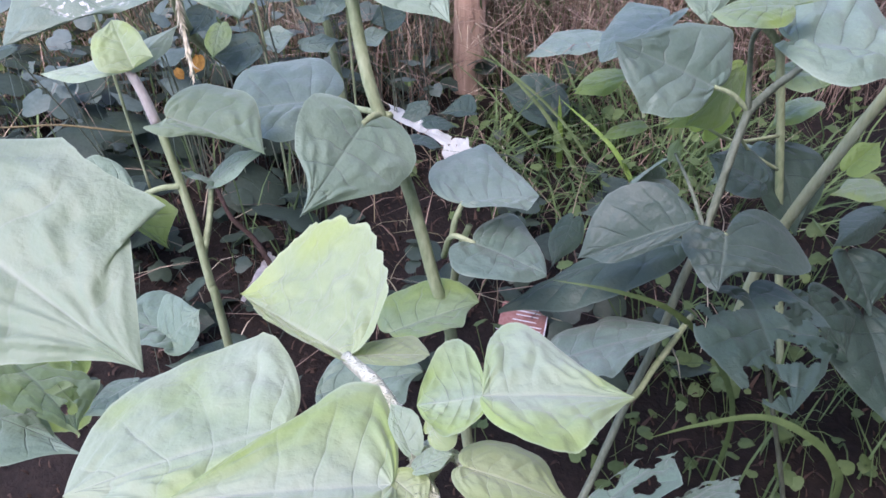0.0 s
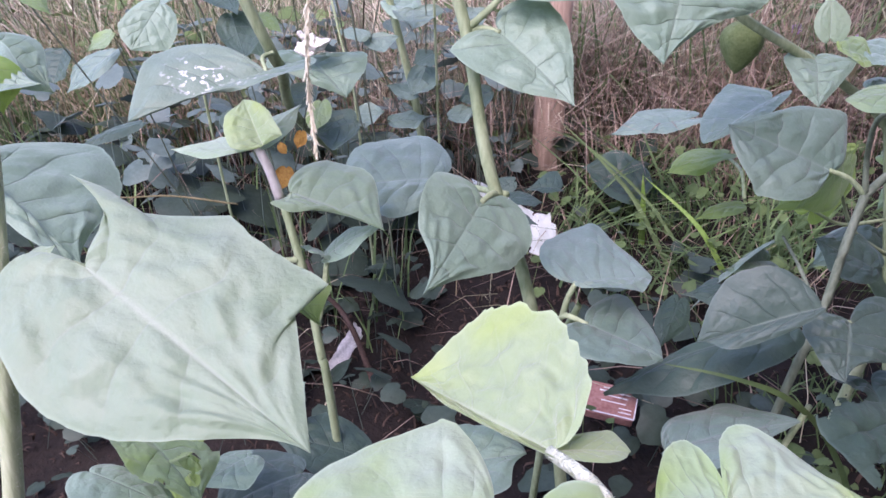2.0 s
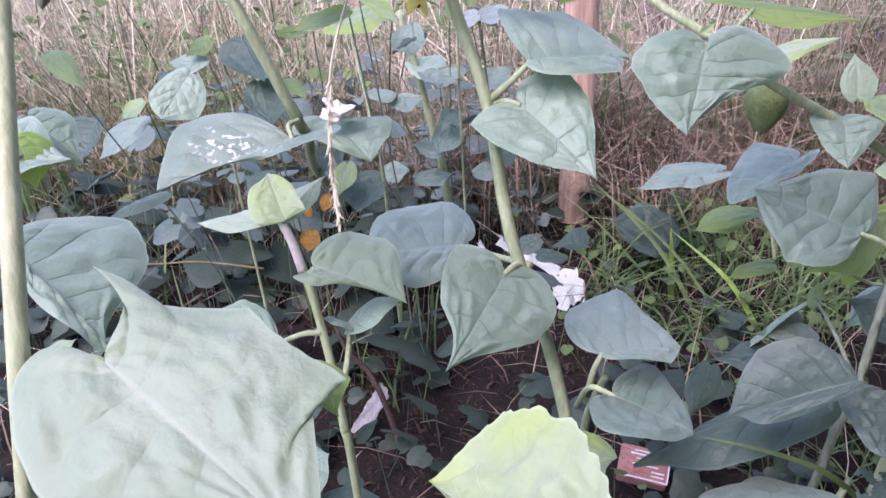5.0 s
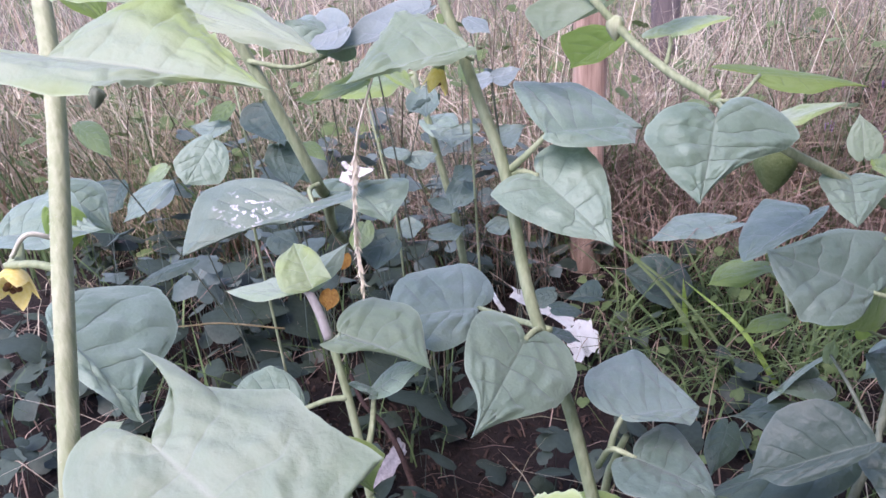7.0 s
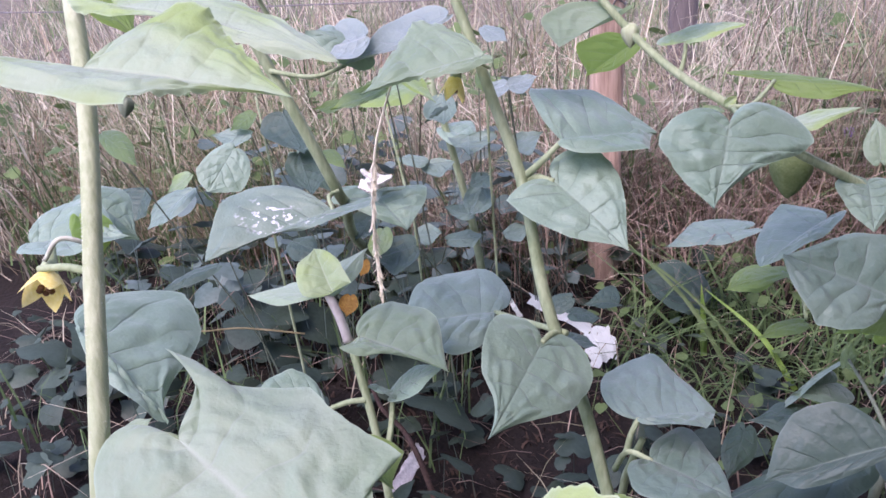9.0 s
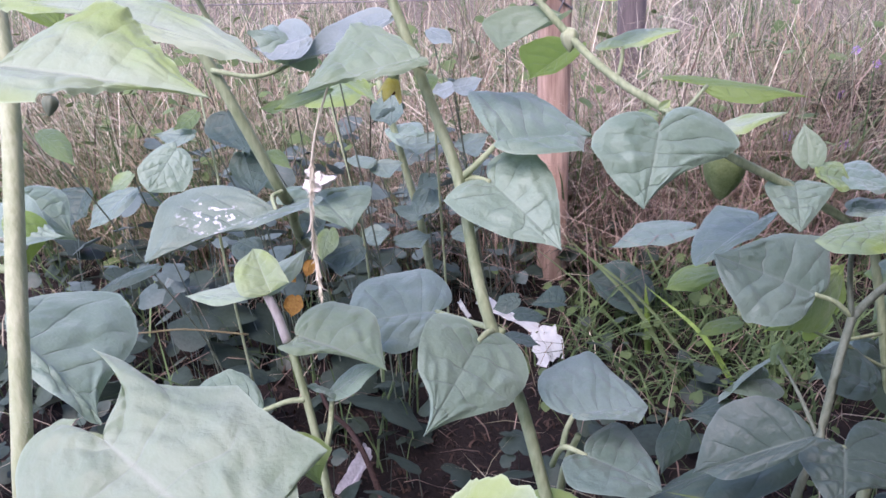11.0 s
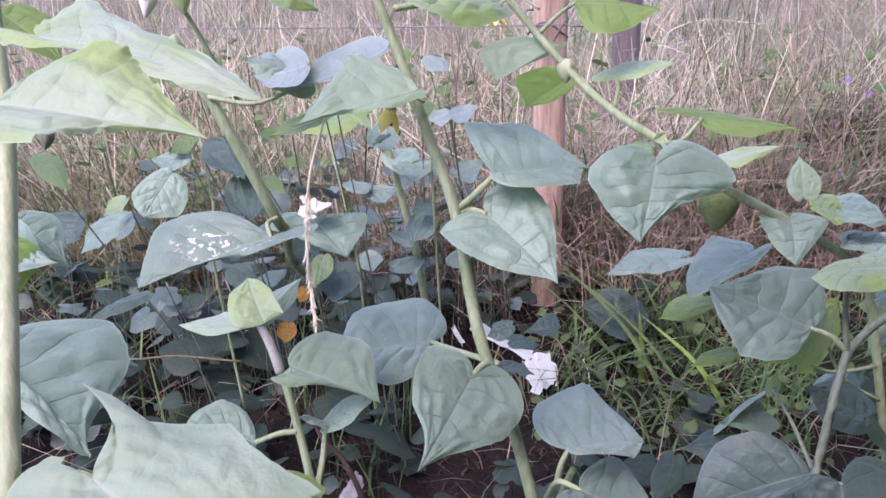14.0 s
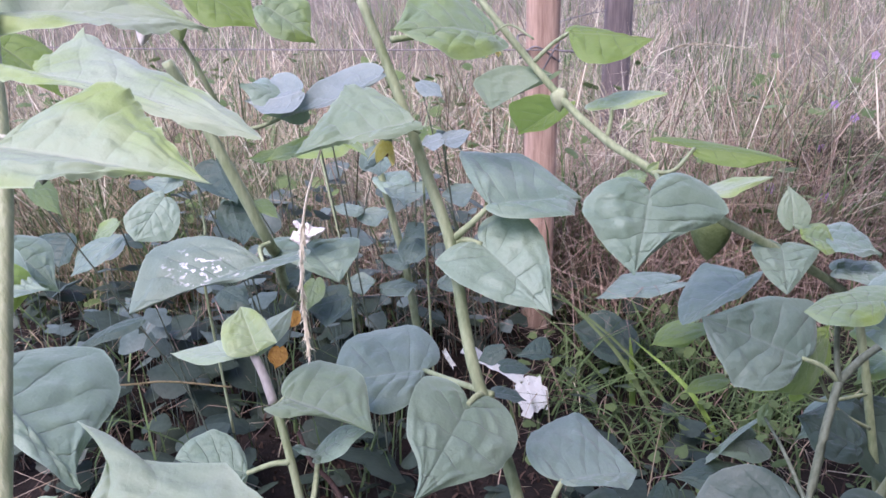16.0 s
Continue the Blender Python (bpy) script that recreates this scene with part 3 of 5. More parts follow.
leaf(young, leaf_mature, (-0.053, 0.318, 0.212), (-0.098, 0.324, 0.221), (-0.065, 0.291, 0.227), (-0.070, 0.357, 0.213), fold=0.1, rim=((0.10, 0.63, 0.60, 0.60), (0.06, 1.00, 0.02, 0.56)))
leaf(young, leaf_mature, (-0.061, 0.304, 0.218), (-0.039, 0.316, 0.235), (-0.065, 0.336, 0.230), (-0.037, 0.298, 0.226), fold=0.1)

near = plant((-0.126, 0.109, 0.0), "cape gooseberry plant with pale downy leaves, buds and a yellow flower")
stalk(near, "stem", [(-0.143, 0.085, -0.010), (-0.126, 0.109, 0.191), (-0.102, 0.141, 0.326), (-0.082, 0.152, 0.419), (-0.082, 0.178, 0.478), (-0.089, 0.213, 0.531), (-0.101, 0.244, 0.576), (-0.106, 0.270, 0.628), (-0.109, 0.293, 0.680)], 0.0038, 0.0032, stem_purple)
down(near, [(-0.102, 0.141, 0.326), (-0.082, 0.152, 0.419), (-0.082, 0.178, 0.478), (-0.089, 0.213, 0.531)], 0.0036, 0.0033, 2200, 15)
stalk(near, "petiole", [(-0.084, 0.159, 0.422), (-0.074, 0.159, 0.4235), (-0.060, 0.158, 0.4265), (-0.050, 0.154, 0.4275)], 0.0024, 0.0017, stem_green)
stalk(near, "petiole", [(-0.088, 0.186, 0.478), (-0.100, 0.190, 0.478), (-0.113, 0.193, 0.476)], 0.0016, 0.0013, stem_green)
leaf(near, leaf_downy, (-0.050, 0.152, 0.430), (0.028, 0.106, 0.400), (-0.007, 0.173, 0.439), (-0.052, 0.113, 0.407), fold=0.12, big=1, lobed=1, pucker=0.045, blister=0.06, rim=((0.15, 0.50, 0.30, 0.10), (0.32, 0.45, 0.30, 0.05)))
leaf(near, leaf_young, (-0.000, 0.171, 0.415), (0.020, 0.163, 0.400), (0.023, 0.171, 0.411), (0.001, 0.167, 0.414), fold=0.05, rim=((0.00, 0.19, 0.61, -0.08), (0.71, 0.10, 0.05, 0.59)))
leaf(near, leaf_downy, (-0.076, 0.157, 0.424), (-0.062, 0.159, 0.434), (-0.073, 0.161, 0.430), (-0.063, 0.155, 0.430), fold=0.2, lobe=0.05, pucker=0.03, blister=0.06)
leaf(near, leaf_mature, (-0.184, 0.297, 0.390), (-0.125, 0.264, 0.350), (-0.159, 0.368, 0.368), (-0.153, 0.267, 0.375), fold=0.1, rim=((0.30, 0.67, 0.44, 0.14), (0.01, 1.00, 0.05, -0.12)))
leaf(near, leaf_mature, (-0.262, 0.383, 0.402), (-0.198, 0.391, 0.401), (-0.251, 0.426, 0.417), (-0.211, 0.357, 0.403), fold=0.2)
leaf(near, leaf_fresh, (-0.043, 0.145, 0.558), (0.014, 0.141, 0.548), (-0.015, 0.166, 0.567), (-0.024, 0.126, 0.553), fold=0.25, big=1, teeth=0.05, wave=0.1, pucker=0.03, blister=0.06, rim=((0.00, 0.10, 0.50, 0.34), (0.82, 0.10, 0.80, -0.12)))
leaf(near, leaf_fresh, (-0.068, 0.216, 0.565), (0.012, 0.195, 0.546), (-0.067, 0.248, 0.574), (-0.077, 0.210, 0.566), fold=0.15, big=1, teeth=0.05, wave=0.14, pucker=0.03, blister=0.06, rim=((0.15, 0.12, 0.02, 0.22), (0.26, 0.51, 0.02, 0.52)))
leaf(near, leaf_fresh, (-0.112, 0.257, 0.581), (-0.038, 0.301, 0.569), (-0.086, 0.297, 0.594), (-0.071, 0.257, 0.573), fold=0.25, big=1, teeth=0.05, wave=0.1, pucker=0.03, blister=0.06)
leaf(near, leaf_lush, (-0.141, 0.313, 0.563), (-0.112, 0.305, 0.540), (-0.124, 0.324, 0.560), (-0.133, 0.299, 0.555), fold=0.1)
leaf(near, leaf_lush, (-0.075, 0.390, 0.581), (-0.040, 0.383, 0.560), (-0.051, 0.400, 0.576), (-0.063, 0.372, 0.563), fold=0.1)
leaf(near, leaf_young, (-0.036, 0.388, 0.571), (-0.009, 0.382, 0.552), (-0.017, 0.400, 0.571), (-0.030, 0.372, 0.558), fold=0.2)

bud = plant((0.109, 0.113, 0.0), "low cape gooseberry plant with a cupped pale yellow-green top leaf")
stalk(bud, "stem", [(0.142, 0.030, -0.010), (0.118, 0.030, 0.300), (0.1101, 0.0360, 0.4269), (0.1083, 0.0425, 0.4337), (0.1068, 0.0483, 0.4380), (0.1031, 0.0549, 0.4400), (0.0977, 0.0628, 0.4420), (0.0910, 0.0740, 0.4375)], 0.0026, 0.0014, stem_downy)
stalk(bud, "petiole", [(0.1072, 0.0480, 0.4375), (0.1136, 0.0512, 0.4401), (0.1198, 0.0553, 0.4454)], 0.0016, 0.0011, stem_downy)
stalk(bud, "petiole", [(0.1072, 0.0457, 0.4362), (0.1037, 0.0450, 0.4337), (0.1009, 0.0457, 0.4313)], 0.0018, 0.0013, stem_downy)
stalk(bud, "petiole", [(0.1081, 0.0438, 0.4353), (0.1130, 0.0473, 0.4383), (0.1167, 0.0461, 0.4351)], 0.0015, 0.0010, stem_downy)
down(bud, [(0.1101, 0.0360, 0.4269), (0.1083, 0.0425, 0.4337), (0.1068, 0.0483, 0.4380), (0.1031, 0.0549, 0.4400), (0.0977, 0.0628, 0.4420)], 0.0024, 0.0015, 420, 5)
leaf(bud, leaf_tender, (0.091, 0.074, 0.438), (0.056, 0.118, 0.418), (0.088, 0.118, 0.443), (0.069, 0.096, 0.428), fold=0.15, big=1, pucker=0.02, blister=0.16, ragged=1, teeth=0.02, wave=0.03, rim=((0.14, 0.98, 0.25, 0.11), (0.28, 0.55, 0.71, 0.46)))
leaf(bud, leaf_tender, (0.092, 0.074, 0.438), (0.109, 0.079, 0.433), (0.103, 0.084, 0.434), (0.099, 0.071, 0.438), fold=0.2, pucker=0.03, blister=0.06, rim=((0.00, 0.92, 0.02, 0.59), (0.15, 0.91, 0.21, 0.26)))
leaf(bud, leaf_fresh, (0.1190, 0.0485, 0.4534), (0.1466, 0.0490, 0.4518), (0.1244, 0.0674, 0.4534), (0.1320, 0.0339, 0.4556), fold=0.2, big=1, pucker=0.03, blister=0.06, rim=((0.00, 0.25, 0.16, 0.05), (0.06, 0.30, 0.55, 0.49)))
leaf(bud, leaf_fresh, (0.1196, 0.0485, 0.4534), (0.1071, 0.0479, 0.4518), (0.1147, 0.0636, 0.4529), (0.1136, 0.0398, 0.4534), fold=0.1, pucker=0.03, blister=0.06, rim=((0.05, 0.55, 0.15, 0.45), (0.05, 0.55, 0.15, 0.45)))
leaf(bud, leaf_fresh, (0.1025, 0.0374, 0.4428), (0.0644, 0.0324, 0.4456), (0.0890, 0.0189, 0.4478), (0.0986, 0.0604, 0.4439), fold=0.1, big=1, pucker=0.03, blister=0.06, rim=((0.06, 0.10, 0.15, 0.33), (0.07, 0.32, 0.36, 0.44)))
leaf(bud, leaf_fresh, (0.0766, 0.0656, 0.4244), (0.0327, 0.0510, 0.4208), (0.0687, 0.0467, 0.4220), (0.0644, 0.0991, 0.4208), fold=0.1, big=1, pucker=0.03, blister=0.06, rim=((0.00, 0.10, 0.16, 0.35), (0.16, 0.91, 0.02, 0.25)))
leaf(bud, leaf_tender, (0.1165, 0.0408, 0.4428), (0.1355, 0.0363, 0.4372), (0.1299, 0.0480, 0.4383), (0.1226, 0.0296, 0.4422), fold=0.2, big=1, pucker=0.03, blister=0.06)
leaf(bud, leaf_tender, (0.1092, 0.0464, 0.4456), (0.1148, 0.0469, 0.4512), (0.1103, 0.0514, 0.4473), (0.1137, 0.0430, 0.4461), fold=0.2, pucker=0.03, blister=0.06)
leaf(bud, leaf_downy, (0.1058, 0.0447, 0.4428), (0.1019, 0.0525, 0.4473), (0.1019, 0.0480, 0.4450), (0.1075, 0.0492, 0.4467), fold=0.2, pucker=0.03, blister=0.06)
leaf(bud, leaf_downy, (0.1070, 0.0408, 0.4428), (0.1137, 0.0424, 0.4450), (0.1103, 0.0452, 0.4439), (0.1109, 0.0391, 0.4445), fold=0.2, pucker=0.03, blister=0.06)
leaf(bud, leaf_tender, (0.1030, 0.0391, 0.4422), (0.1092, 0.0346, 0.4394), (0.1098, 0.0396, 0.4411), (0.1042, 0.0340, 0.4405), fold=0.2, pucker=0.03, blister=0.06)

right = plant((0.190, 0.285, 0.0), "bushy cape gooseberry plant with forked stems and blue-green leaves")
stalk(right, "stem", [(0.190, 0.285, -0.010), (0.223, 0.317, 0.048), (0.252, 0.349, 0.115), (0.267, 0.357, 0.166), (0.278, 0.365, 0.217), (0.289, 0.375, 0.245), (0.304, 0.400, 0.284), (0.316, 0.417, 0.316)], 0.0030, 0.0029, stem_grey)
stalk(right, "branch", [(0.316, 0.417, 0.316), (0.332, 0.424, 0.330), (0.349, 0.427, 0.346), (0.360, 0.428, 0.381)], 0.0029, 0.0022, stem_grey)
stalk(right, "branch", [(0.316, 0.417, 0.316), (0.310, 0.417, 0.345), (0.292, 0.379, 0.386), (0.287, 0.331, 0.413)], 0.0021, 0.0011, stem_grey)
stalk(right, "petiole", [(0.316, 0.417, 0.316), (0.304, 0.419, 0.327), (0.291, 0.421, 0.332)], 0.0020, 0.0015, stem_green)
stalk(right, "petiole", [(0.277, 0.354, 0.260), (0.278, 0.341, 0.273), (0.280, 0.323, 0.284)], 0.0020, 0.0015, stem_green)
stalk(right, "branch", [(0.399, 0.520, -0.010), (0.395, 0.495, 0.115), (0.391, 0.460, 0.201), (0.400, 0.434, 0.283), (0.410, 0.417, 0.342)], 0.0052, 0.0038, stem_purple)
stalk(right, "branch", [(0.292, 0.380, 0.243), (0.289, 0.419, 0.256), (0.286, 0.454, 0.262)], 0.0016, 0.0010, stem_grey)
stalk(right, "petiole", [(0.282, 0.536, 0.248), (0.284, 0.564, 0.260), (0.281, 0.606, 0.255)], 0.0016, 0.0012, stem_green)
stalk(right, "petiole", [(0.395, 0.512, 0.211), (0.359, 0.502, 0.239), (0.327, 0.480, 0.292)], 0.0016, 0.0012, stem_green)
stalk(right, "petiole", [(0.394, 0.525, 0.236), (0.350, 0.505, 0.243), (0.323, 0.503, 0.257)], 0.0016, 0.0012, stem_green)
leaf(right, leaf_blue, (0.291, 0.421, 0.332), (0.222, 0.420, 0.364), (0.240, 0.387, 0.331), (0.308, 0.456, 0.355), fold=0.1, rim=((0.01, 0.16, 0.25, 0.49), (0.18, 0.48, 0.33, 0.35)))
leaf(right, leaf_young, (0.286, 0.329, 0.420), (0.241, 0.314, 0.422), (0.267, 0.305, 0.418), (0.283, 0.350, 0.418), fold=0.15, rim=((0.00, 0.79, 0.02, 0.53), (0.61, 0.15, 0.27, 0.42)))
leaf(right, leaf_mature, (0.297, 0.344, 0.395), (0.362, 0.325, 0.387), (0.353, 0.411, 0.400), (0.311, 0.304, 0.392), fold=0.2)
leaf(right, leaf_half_shaded, (0.280, 0.323, 0.284), (0.268, 0.287, 0.271), (0.333, 0.318, 0.264), (0.256, 0.325, 0.285), fold=0.1, rim=((0.89, 0.45, 0.72, 0.08), (0.11, 0.48, 0.02, 0.56)))
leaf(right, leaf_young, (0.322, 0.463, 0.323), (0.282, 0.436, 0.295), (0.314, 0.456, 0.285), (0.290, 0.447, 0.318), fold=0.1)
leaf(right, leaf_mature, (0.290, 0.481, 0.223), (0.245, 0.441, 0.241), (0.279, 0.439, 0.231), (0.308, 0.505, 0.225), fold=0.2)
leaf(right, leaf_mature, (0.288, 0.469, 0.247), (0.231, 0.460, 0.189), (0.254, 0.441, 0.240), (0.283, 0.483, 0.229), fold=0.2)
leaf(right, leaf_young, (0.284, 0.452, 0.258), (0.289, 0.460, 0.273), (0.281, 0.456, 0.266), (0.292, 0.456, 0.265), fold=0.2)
leaf(right, leaf_shaded, (0.364, 0.467, 0.227), (0.324, 0.490, 0.238), (0.329, 0.444, 0.233), (0.364, 0.514, 0.233), fold=0.2)
leaf(right, leaf_shaded, (0.270, 0.435, 0.224), (0.213, 0.431, 0.225), (0.235, 0.411, 0.226), (0.250, 0.455, 0.223), fold=0.1)
leaf(right, leaf_shaded, (0.415, 0.568, 0.198), (0.424, 0.502, 0.149), (0.466, 0.565, 0.181), (0.386, 0.512, 0.177), fold=0.1)
leaf(right, leaf_shaded, (0.276, 0.926, 0.042), (0.193, 0.954, 0.070), (0.227, 0.886, 0.059), (0.243, 0.987, 0.084), fold=0.1)
leaf(right, leaf_blue, (0.309, 0.882, 0.171), (0.219, 0.884, 0.150), (0.286, 0.852, 0.168), (0.266, 0.936, 0.158), fold=0.15, rim=((0.41, 0.16, 0.28, 0.29), (0.36, 0.46, 0.59, 0.32)))
leaf(right, leaf_lush, (0.281, 0.606, 0.255), (0.225, 0.577, 0.253), (0.249, 0.570, 0.257), (0.261, 0.624, 0.250), fold=0.15)
leaf(right, leaf_lush, (0.323, 0.503, 0.257), (0.360, 0.535, 0.298), (0.319, 0.524, 0.284), (0.362, 0.524, 0.268), fold=0.15)
leaf(right, leaf_lush, (0.327, 0.480, 0.292), (0.274, 0.458, 0.280), (0.299, 0.453, 0.282), (0.307, 0.488, 0.287), fold=0.25)
leaf(right, leaf_lush, (0.292, 0.575, 0.220), (0.252, 0.559, 0.215), (0.270, 0.549, 0.219), (0.277, 0.585, 0.216), fold=0.2)
leaf(right, leaf_lush, (0.281, 0.650, 0.235), (0.237, 0.629, 0.224), (0.261, 0.618, 0.226), (0.259, 0.660, 0.231), fold=0.2)
leaf(right, leaf_young, (0.400, 0.567, 0.275), (0.442, 0.544, 0.278), (0.429, 0.581, 0.277), (0.410, 0.530, 0.275), fold=0.2)
leaf(right, leaf_young, (0.457, 0.605, 0.226), (0.407, 0.572, 0.216), (0.428, 0.565, 0.222), (0.436, 0.615, 0.222), fold=0.2)
leaf(right, leaf_mature, (0.411, 0.603, 0.174), (0.357, 0.558, 0.165), (0.385, 0.550, 0.170), (0.393, 0.614, 0.171), fold=0.2)
leaf(right, leaf_young, (0.536, 0.582, 0.147), (0.472, 0.553, 0.158), (0.490, 0.538, 0.155), (0.517, 0.596, 0.148), fold=0.2)
leaf(right, leaf_lush, (0.556, 0.678, 0.107), (0.588, 0.688, 0.136), (0.562, 0.693, 0.127), (0.576, 0.660, 0.118), fold=0.2)

arch = plant((0.440, 0.470, 0.0), "arching cape gooseberry branch with bright backlit leaves and a green husk")
stalk(arch, "stem", [(0.052, 0.609, 0.591), (0.078, 0.590, 0.554), (0.138, 0.556, 0.484), (0.172, 0.528, 0.455), (0.201, 0.512, 0.438), (0.245, 0.497, 0.407), (0.297, 0.509, 0.375), (0.374, 0.543, 0.318), (0.394, 0.546, 0.272), (0.415, 0.513, 0.139), (0.440, 0.470, -0.010)], 0.0027, 0.0038, stem_green)
stalk(arch, "petiole", [(0.203, 0.501, 0.438), (0.193, 0.434, 0.449), (0.183, 0.393, 0.454)], 0.0018, 0.0012, stem_green)
stalk(arch, "petiole", [(0.172, 0.535, 0.457), (0.176, 0.545, 0.466), (0.177, 0.549, 0.476)], 0.0018, 0.0014, stem_green)
stalk(arch, "petiole", [(0.119, 0.568, 0.509), (0.132, 0.564, 0.522), (0.144, 0.558, 0.531)], 0.0018, 0.0014, stem_green)
stalk(arch, "petiole", [(0.199, 0.496, 0.440), (0.215, 0.498, 0.441), (0.233, 0.516, 0.452)], 0.0018, 0.0014, stem_green)
leaf(arch, leaf_mature, (0.175, 0.383, 0.463), (0.162, 0.345, 0.429), (0.221, 0.388, 0.448), (0.136, 0.368, 0.461), fold=0.08, rim=((0.50, 0.15, 0.60, 0.24), (0.19, 0.37, 0.17, 0.22)))
leaf(arch, leaf_lush, (0.146, 0.623, 0.462), (0.108, 0.650, 0.430), (0.135, 0.623, 0.443), (0.104, 0.642, 0.462), fold=0.05, rim=((0.37, 0.17, 0.32, 0.16), (0.08, 0.88, 0.70, 0.01)))
leaf(arch, leaf_fresh, (0.177, 0.549, 0.476), (0.217, 0.542, 0.487), (0.178, 0.578, 0.480), (0.185, 0.538, 0.477), fold=0.3, pucker=0.03, blister=0.06, rim=((0.60, 0.19, 0.14, 0.57), (0.02, 0.22, 0.05, 0.44)))
leaf(arch, leaf_downy, (0.133, 0.573, 0.498), (0.085, 0.528, 0.481), (0.079, 0.551, 0.503), (0.135, 0.582, 0.493), fold=0.15, pucker=0.03, blister=0.06, rim=((0.00, 1.00, 0.02, 0.60), (0.22, 0.47, 0.80, -0.12)))
leaf(arch, leaf_lush, (0.144, 0.558, 0.531), (0.205, 0.549, 0.526), (0.155, 0.571, 0.534), (0.161, 0.532, 0.511), fold=0.1, rim=((0.08, 0.57, 0.78, -0.12), (0.00, 0.31, 0.33, 0.59)))
leaf(arch, leaf_lush, (0.233, 0.516, 0.452), (0.298, 0.496, 0.446), (0.245, 0.530, 0.453), (0.258, 0.500, 0.441), fold=0.1, rim=((0.61, 0.50, 0.02, 0.05), (0.08, 0.35, 0.77, 0.18)))
leaf(arch, leaf_fresh, (0.241, 0.475, 0.432), (0.280, 0.482, 0.440), (0.254, 0.493, 0.435), (0.249, 0.468, 0.431), fold=0.2, pucker=0.03, blister=0.06, rim=((0.73, 0.29, 0.31, 0.39), (0.16, 0.21, 0.64, 0.60)))
leaf(arch, leaf_downy, (0.323, 0.545, 0.380), (0.323, 0.565, 0.407), (0.311, 0.549, 0.389), (0.338, 0.551, 0.388), fold=0.15)
leaf(arch, leaf_mature, (0.302, 0.510, 0.377), (0.296, 0.471, 0.355), (0.332, 0.512, 0.373), (0.277, 0.500, 0.379), fold=0.1, rim=((0.18, 0.10, 0.02, 0.06), (0.11, 0.36, 0.18, 0.47)))
leaf(arch, leaf_blue, (0.296, 0.562, 0.325), (0.236, 0.515, 0.307), (0.284, 0.530, 0.325), (0.272, 0.604, 0.319), fold=0.1, rim=((0.29, 0.10, 0.03, 0.44), (0.18, 0.38, 0.04, 0.25)))
leaf(arch, leaf_young, (0.328, 0.533, 0.375), (0.358, 0.529, 0.362), (0.354, 0.556, 0.373), (0.332, 0.509, 0.372), fold=0.1)
leaf(arch, leaf_mature, (0.349, 0.553, 0.367), (0.388, 0.531, 0.360), (0.390, 0.588, 0.363), (0.353, 0.510, 0.369), fold=0.1)
leaf(arch, leaf_mature, (0.362, 0.542, 0.342), (0.405, 0.523, 0.339), (0.399, 0.576, 0.337), (0.361, 0.502, 0.350), fold=0.1)
leaf(arch, leaf_tender, (0.198, 0.502, 0.441), (0.205, 0.500, 0.447), (0.200, 0.499, 0.447), (0.205, 0.498, 0.443), fold=0.1, pucker=0.03, blister=0.06)
leaf(arch, leaf_young, (0.195, 0.504, 0.434), (0.172, 0.511, 0.429), (0.179, 0.490, 0.431), (0.186, 0.525, 0.433), fold=0.1)

back = plant((-0.131, 0.709, 0.0), "cape gooseberry plant with water-spotted leaves among dry grass")
stalk(back, "stem", [(-0.164, 1.117, -0.010), (-0.131, 0.709, 0.245), (-0.107, 0.589, 0.340), (-0.103, 0.557, 0.365), (-0.122, 0.542, 0.432), (-0.144, 0.543, 0.486), (-0.157, 0.536, 0.521)], 0.0050, 0.0043, stem_green)
stalk(back, "stem", [(-0.003, 0.865, -0.010), (-0.024, 0.876, 0.181), (-0.038, 0.885, 0.249), (-0.051, 0.882, 0.318), (-0.067, 0.888, 0.381)], 0.0056, 0.0040, stem_green)
stalk(back, "petiole", [(-0.100, 0.548, 0.369), (-0.105, 0.536, 0.369), (-0.098, 0.518, 0.364)], 0.0020, 0.0015, stem_green)
stalk(back, "petiole", [(-0.138, 0.538, 0.474), (-0.101, 0.538, 0.468), (-0.071, 0.566, 0.475)], 0.0020, 0.0015, stem_green)
leaf(back, leaf_mature, (-0.098, 0.518, 0.364), (-0.189, 0.465, 0.345), (-0.077, 0.502, 0.368), (-0.189, 0.528, 0.377), fold=0.1, spots=1, rim=((0.40, 0.55, 0.80, -0.12), (0.00, 0.19, 0.02, 0.19)))
leaf(back, leaf_mature, (-0.080, 0.586, 0.353), (-0.044, 0.546, 0.333), (-0.035, 0.594, 0.351), (-0.112, 0.566, 0.353), fold=0.1, rim=((0.00, 0.30, 0.42, 0.55), (0.36, 0.10, 0.17, 0.01)))
leaf(back, leaf_mature, (-0.200, 0.585, 0.398), (-0.216, 0.550, 0.371), (-0.187, 0.562, 0.370), (-0.227, 0.564, 0.389), fold=0.1, rim=((0.13, 0.43, 0.31, 0.36), (0.21, 0.67, 0.08, 0.05)))
leaf(back, leaf_mature, (-0.063, 0.568, 0.477), (-0.109, 0.553, 0.500), (-0.089, 0.544, 0.477), (-0.097, 0.597, 0.498), fold=0.1)
leaf(back, leaf_sky_tinted, (-0.062, 0.556, 0.493), (-0.106, 0.548, 0.488), (-0.087, 0.578, 0.503), (-0.078, 0.531, 0.481), fold=0.25, lobe=0.1, wave=0.08)
leaf(back, leaf_sky_tinted, (-0.002, 0.586, 0.499), (-0.076, 0.539, 0.476), (-0.040, 0.594, 0.502), (-0.029, 0.560, 0.486), fold=0.25, lobe=0.1, wave=0.08)
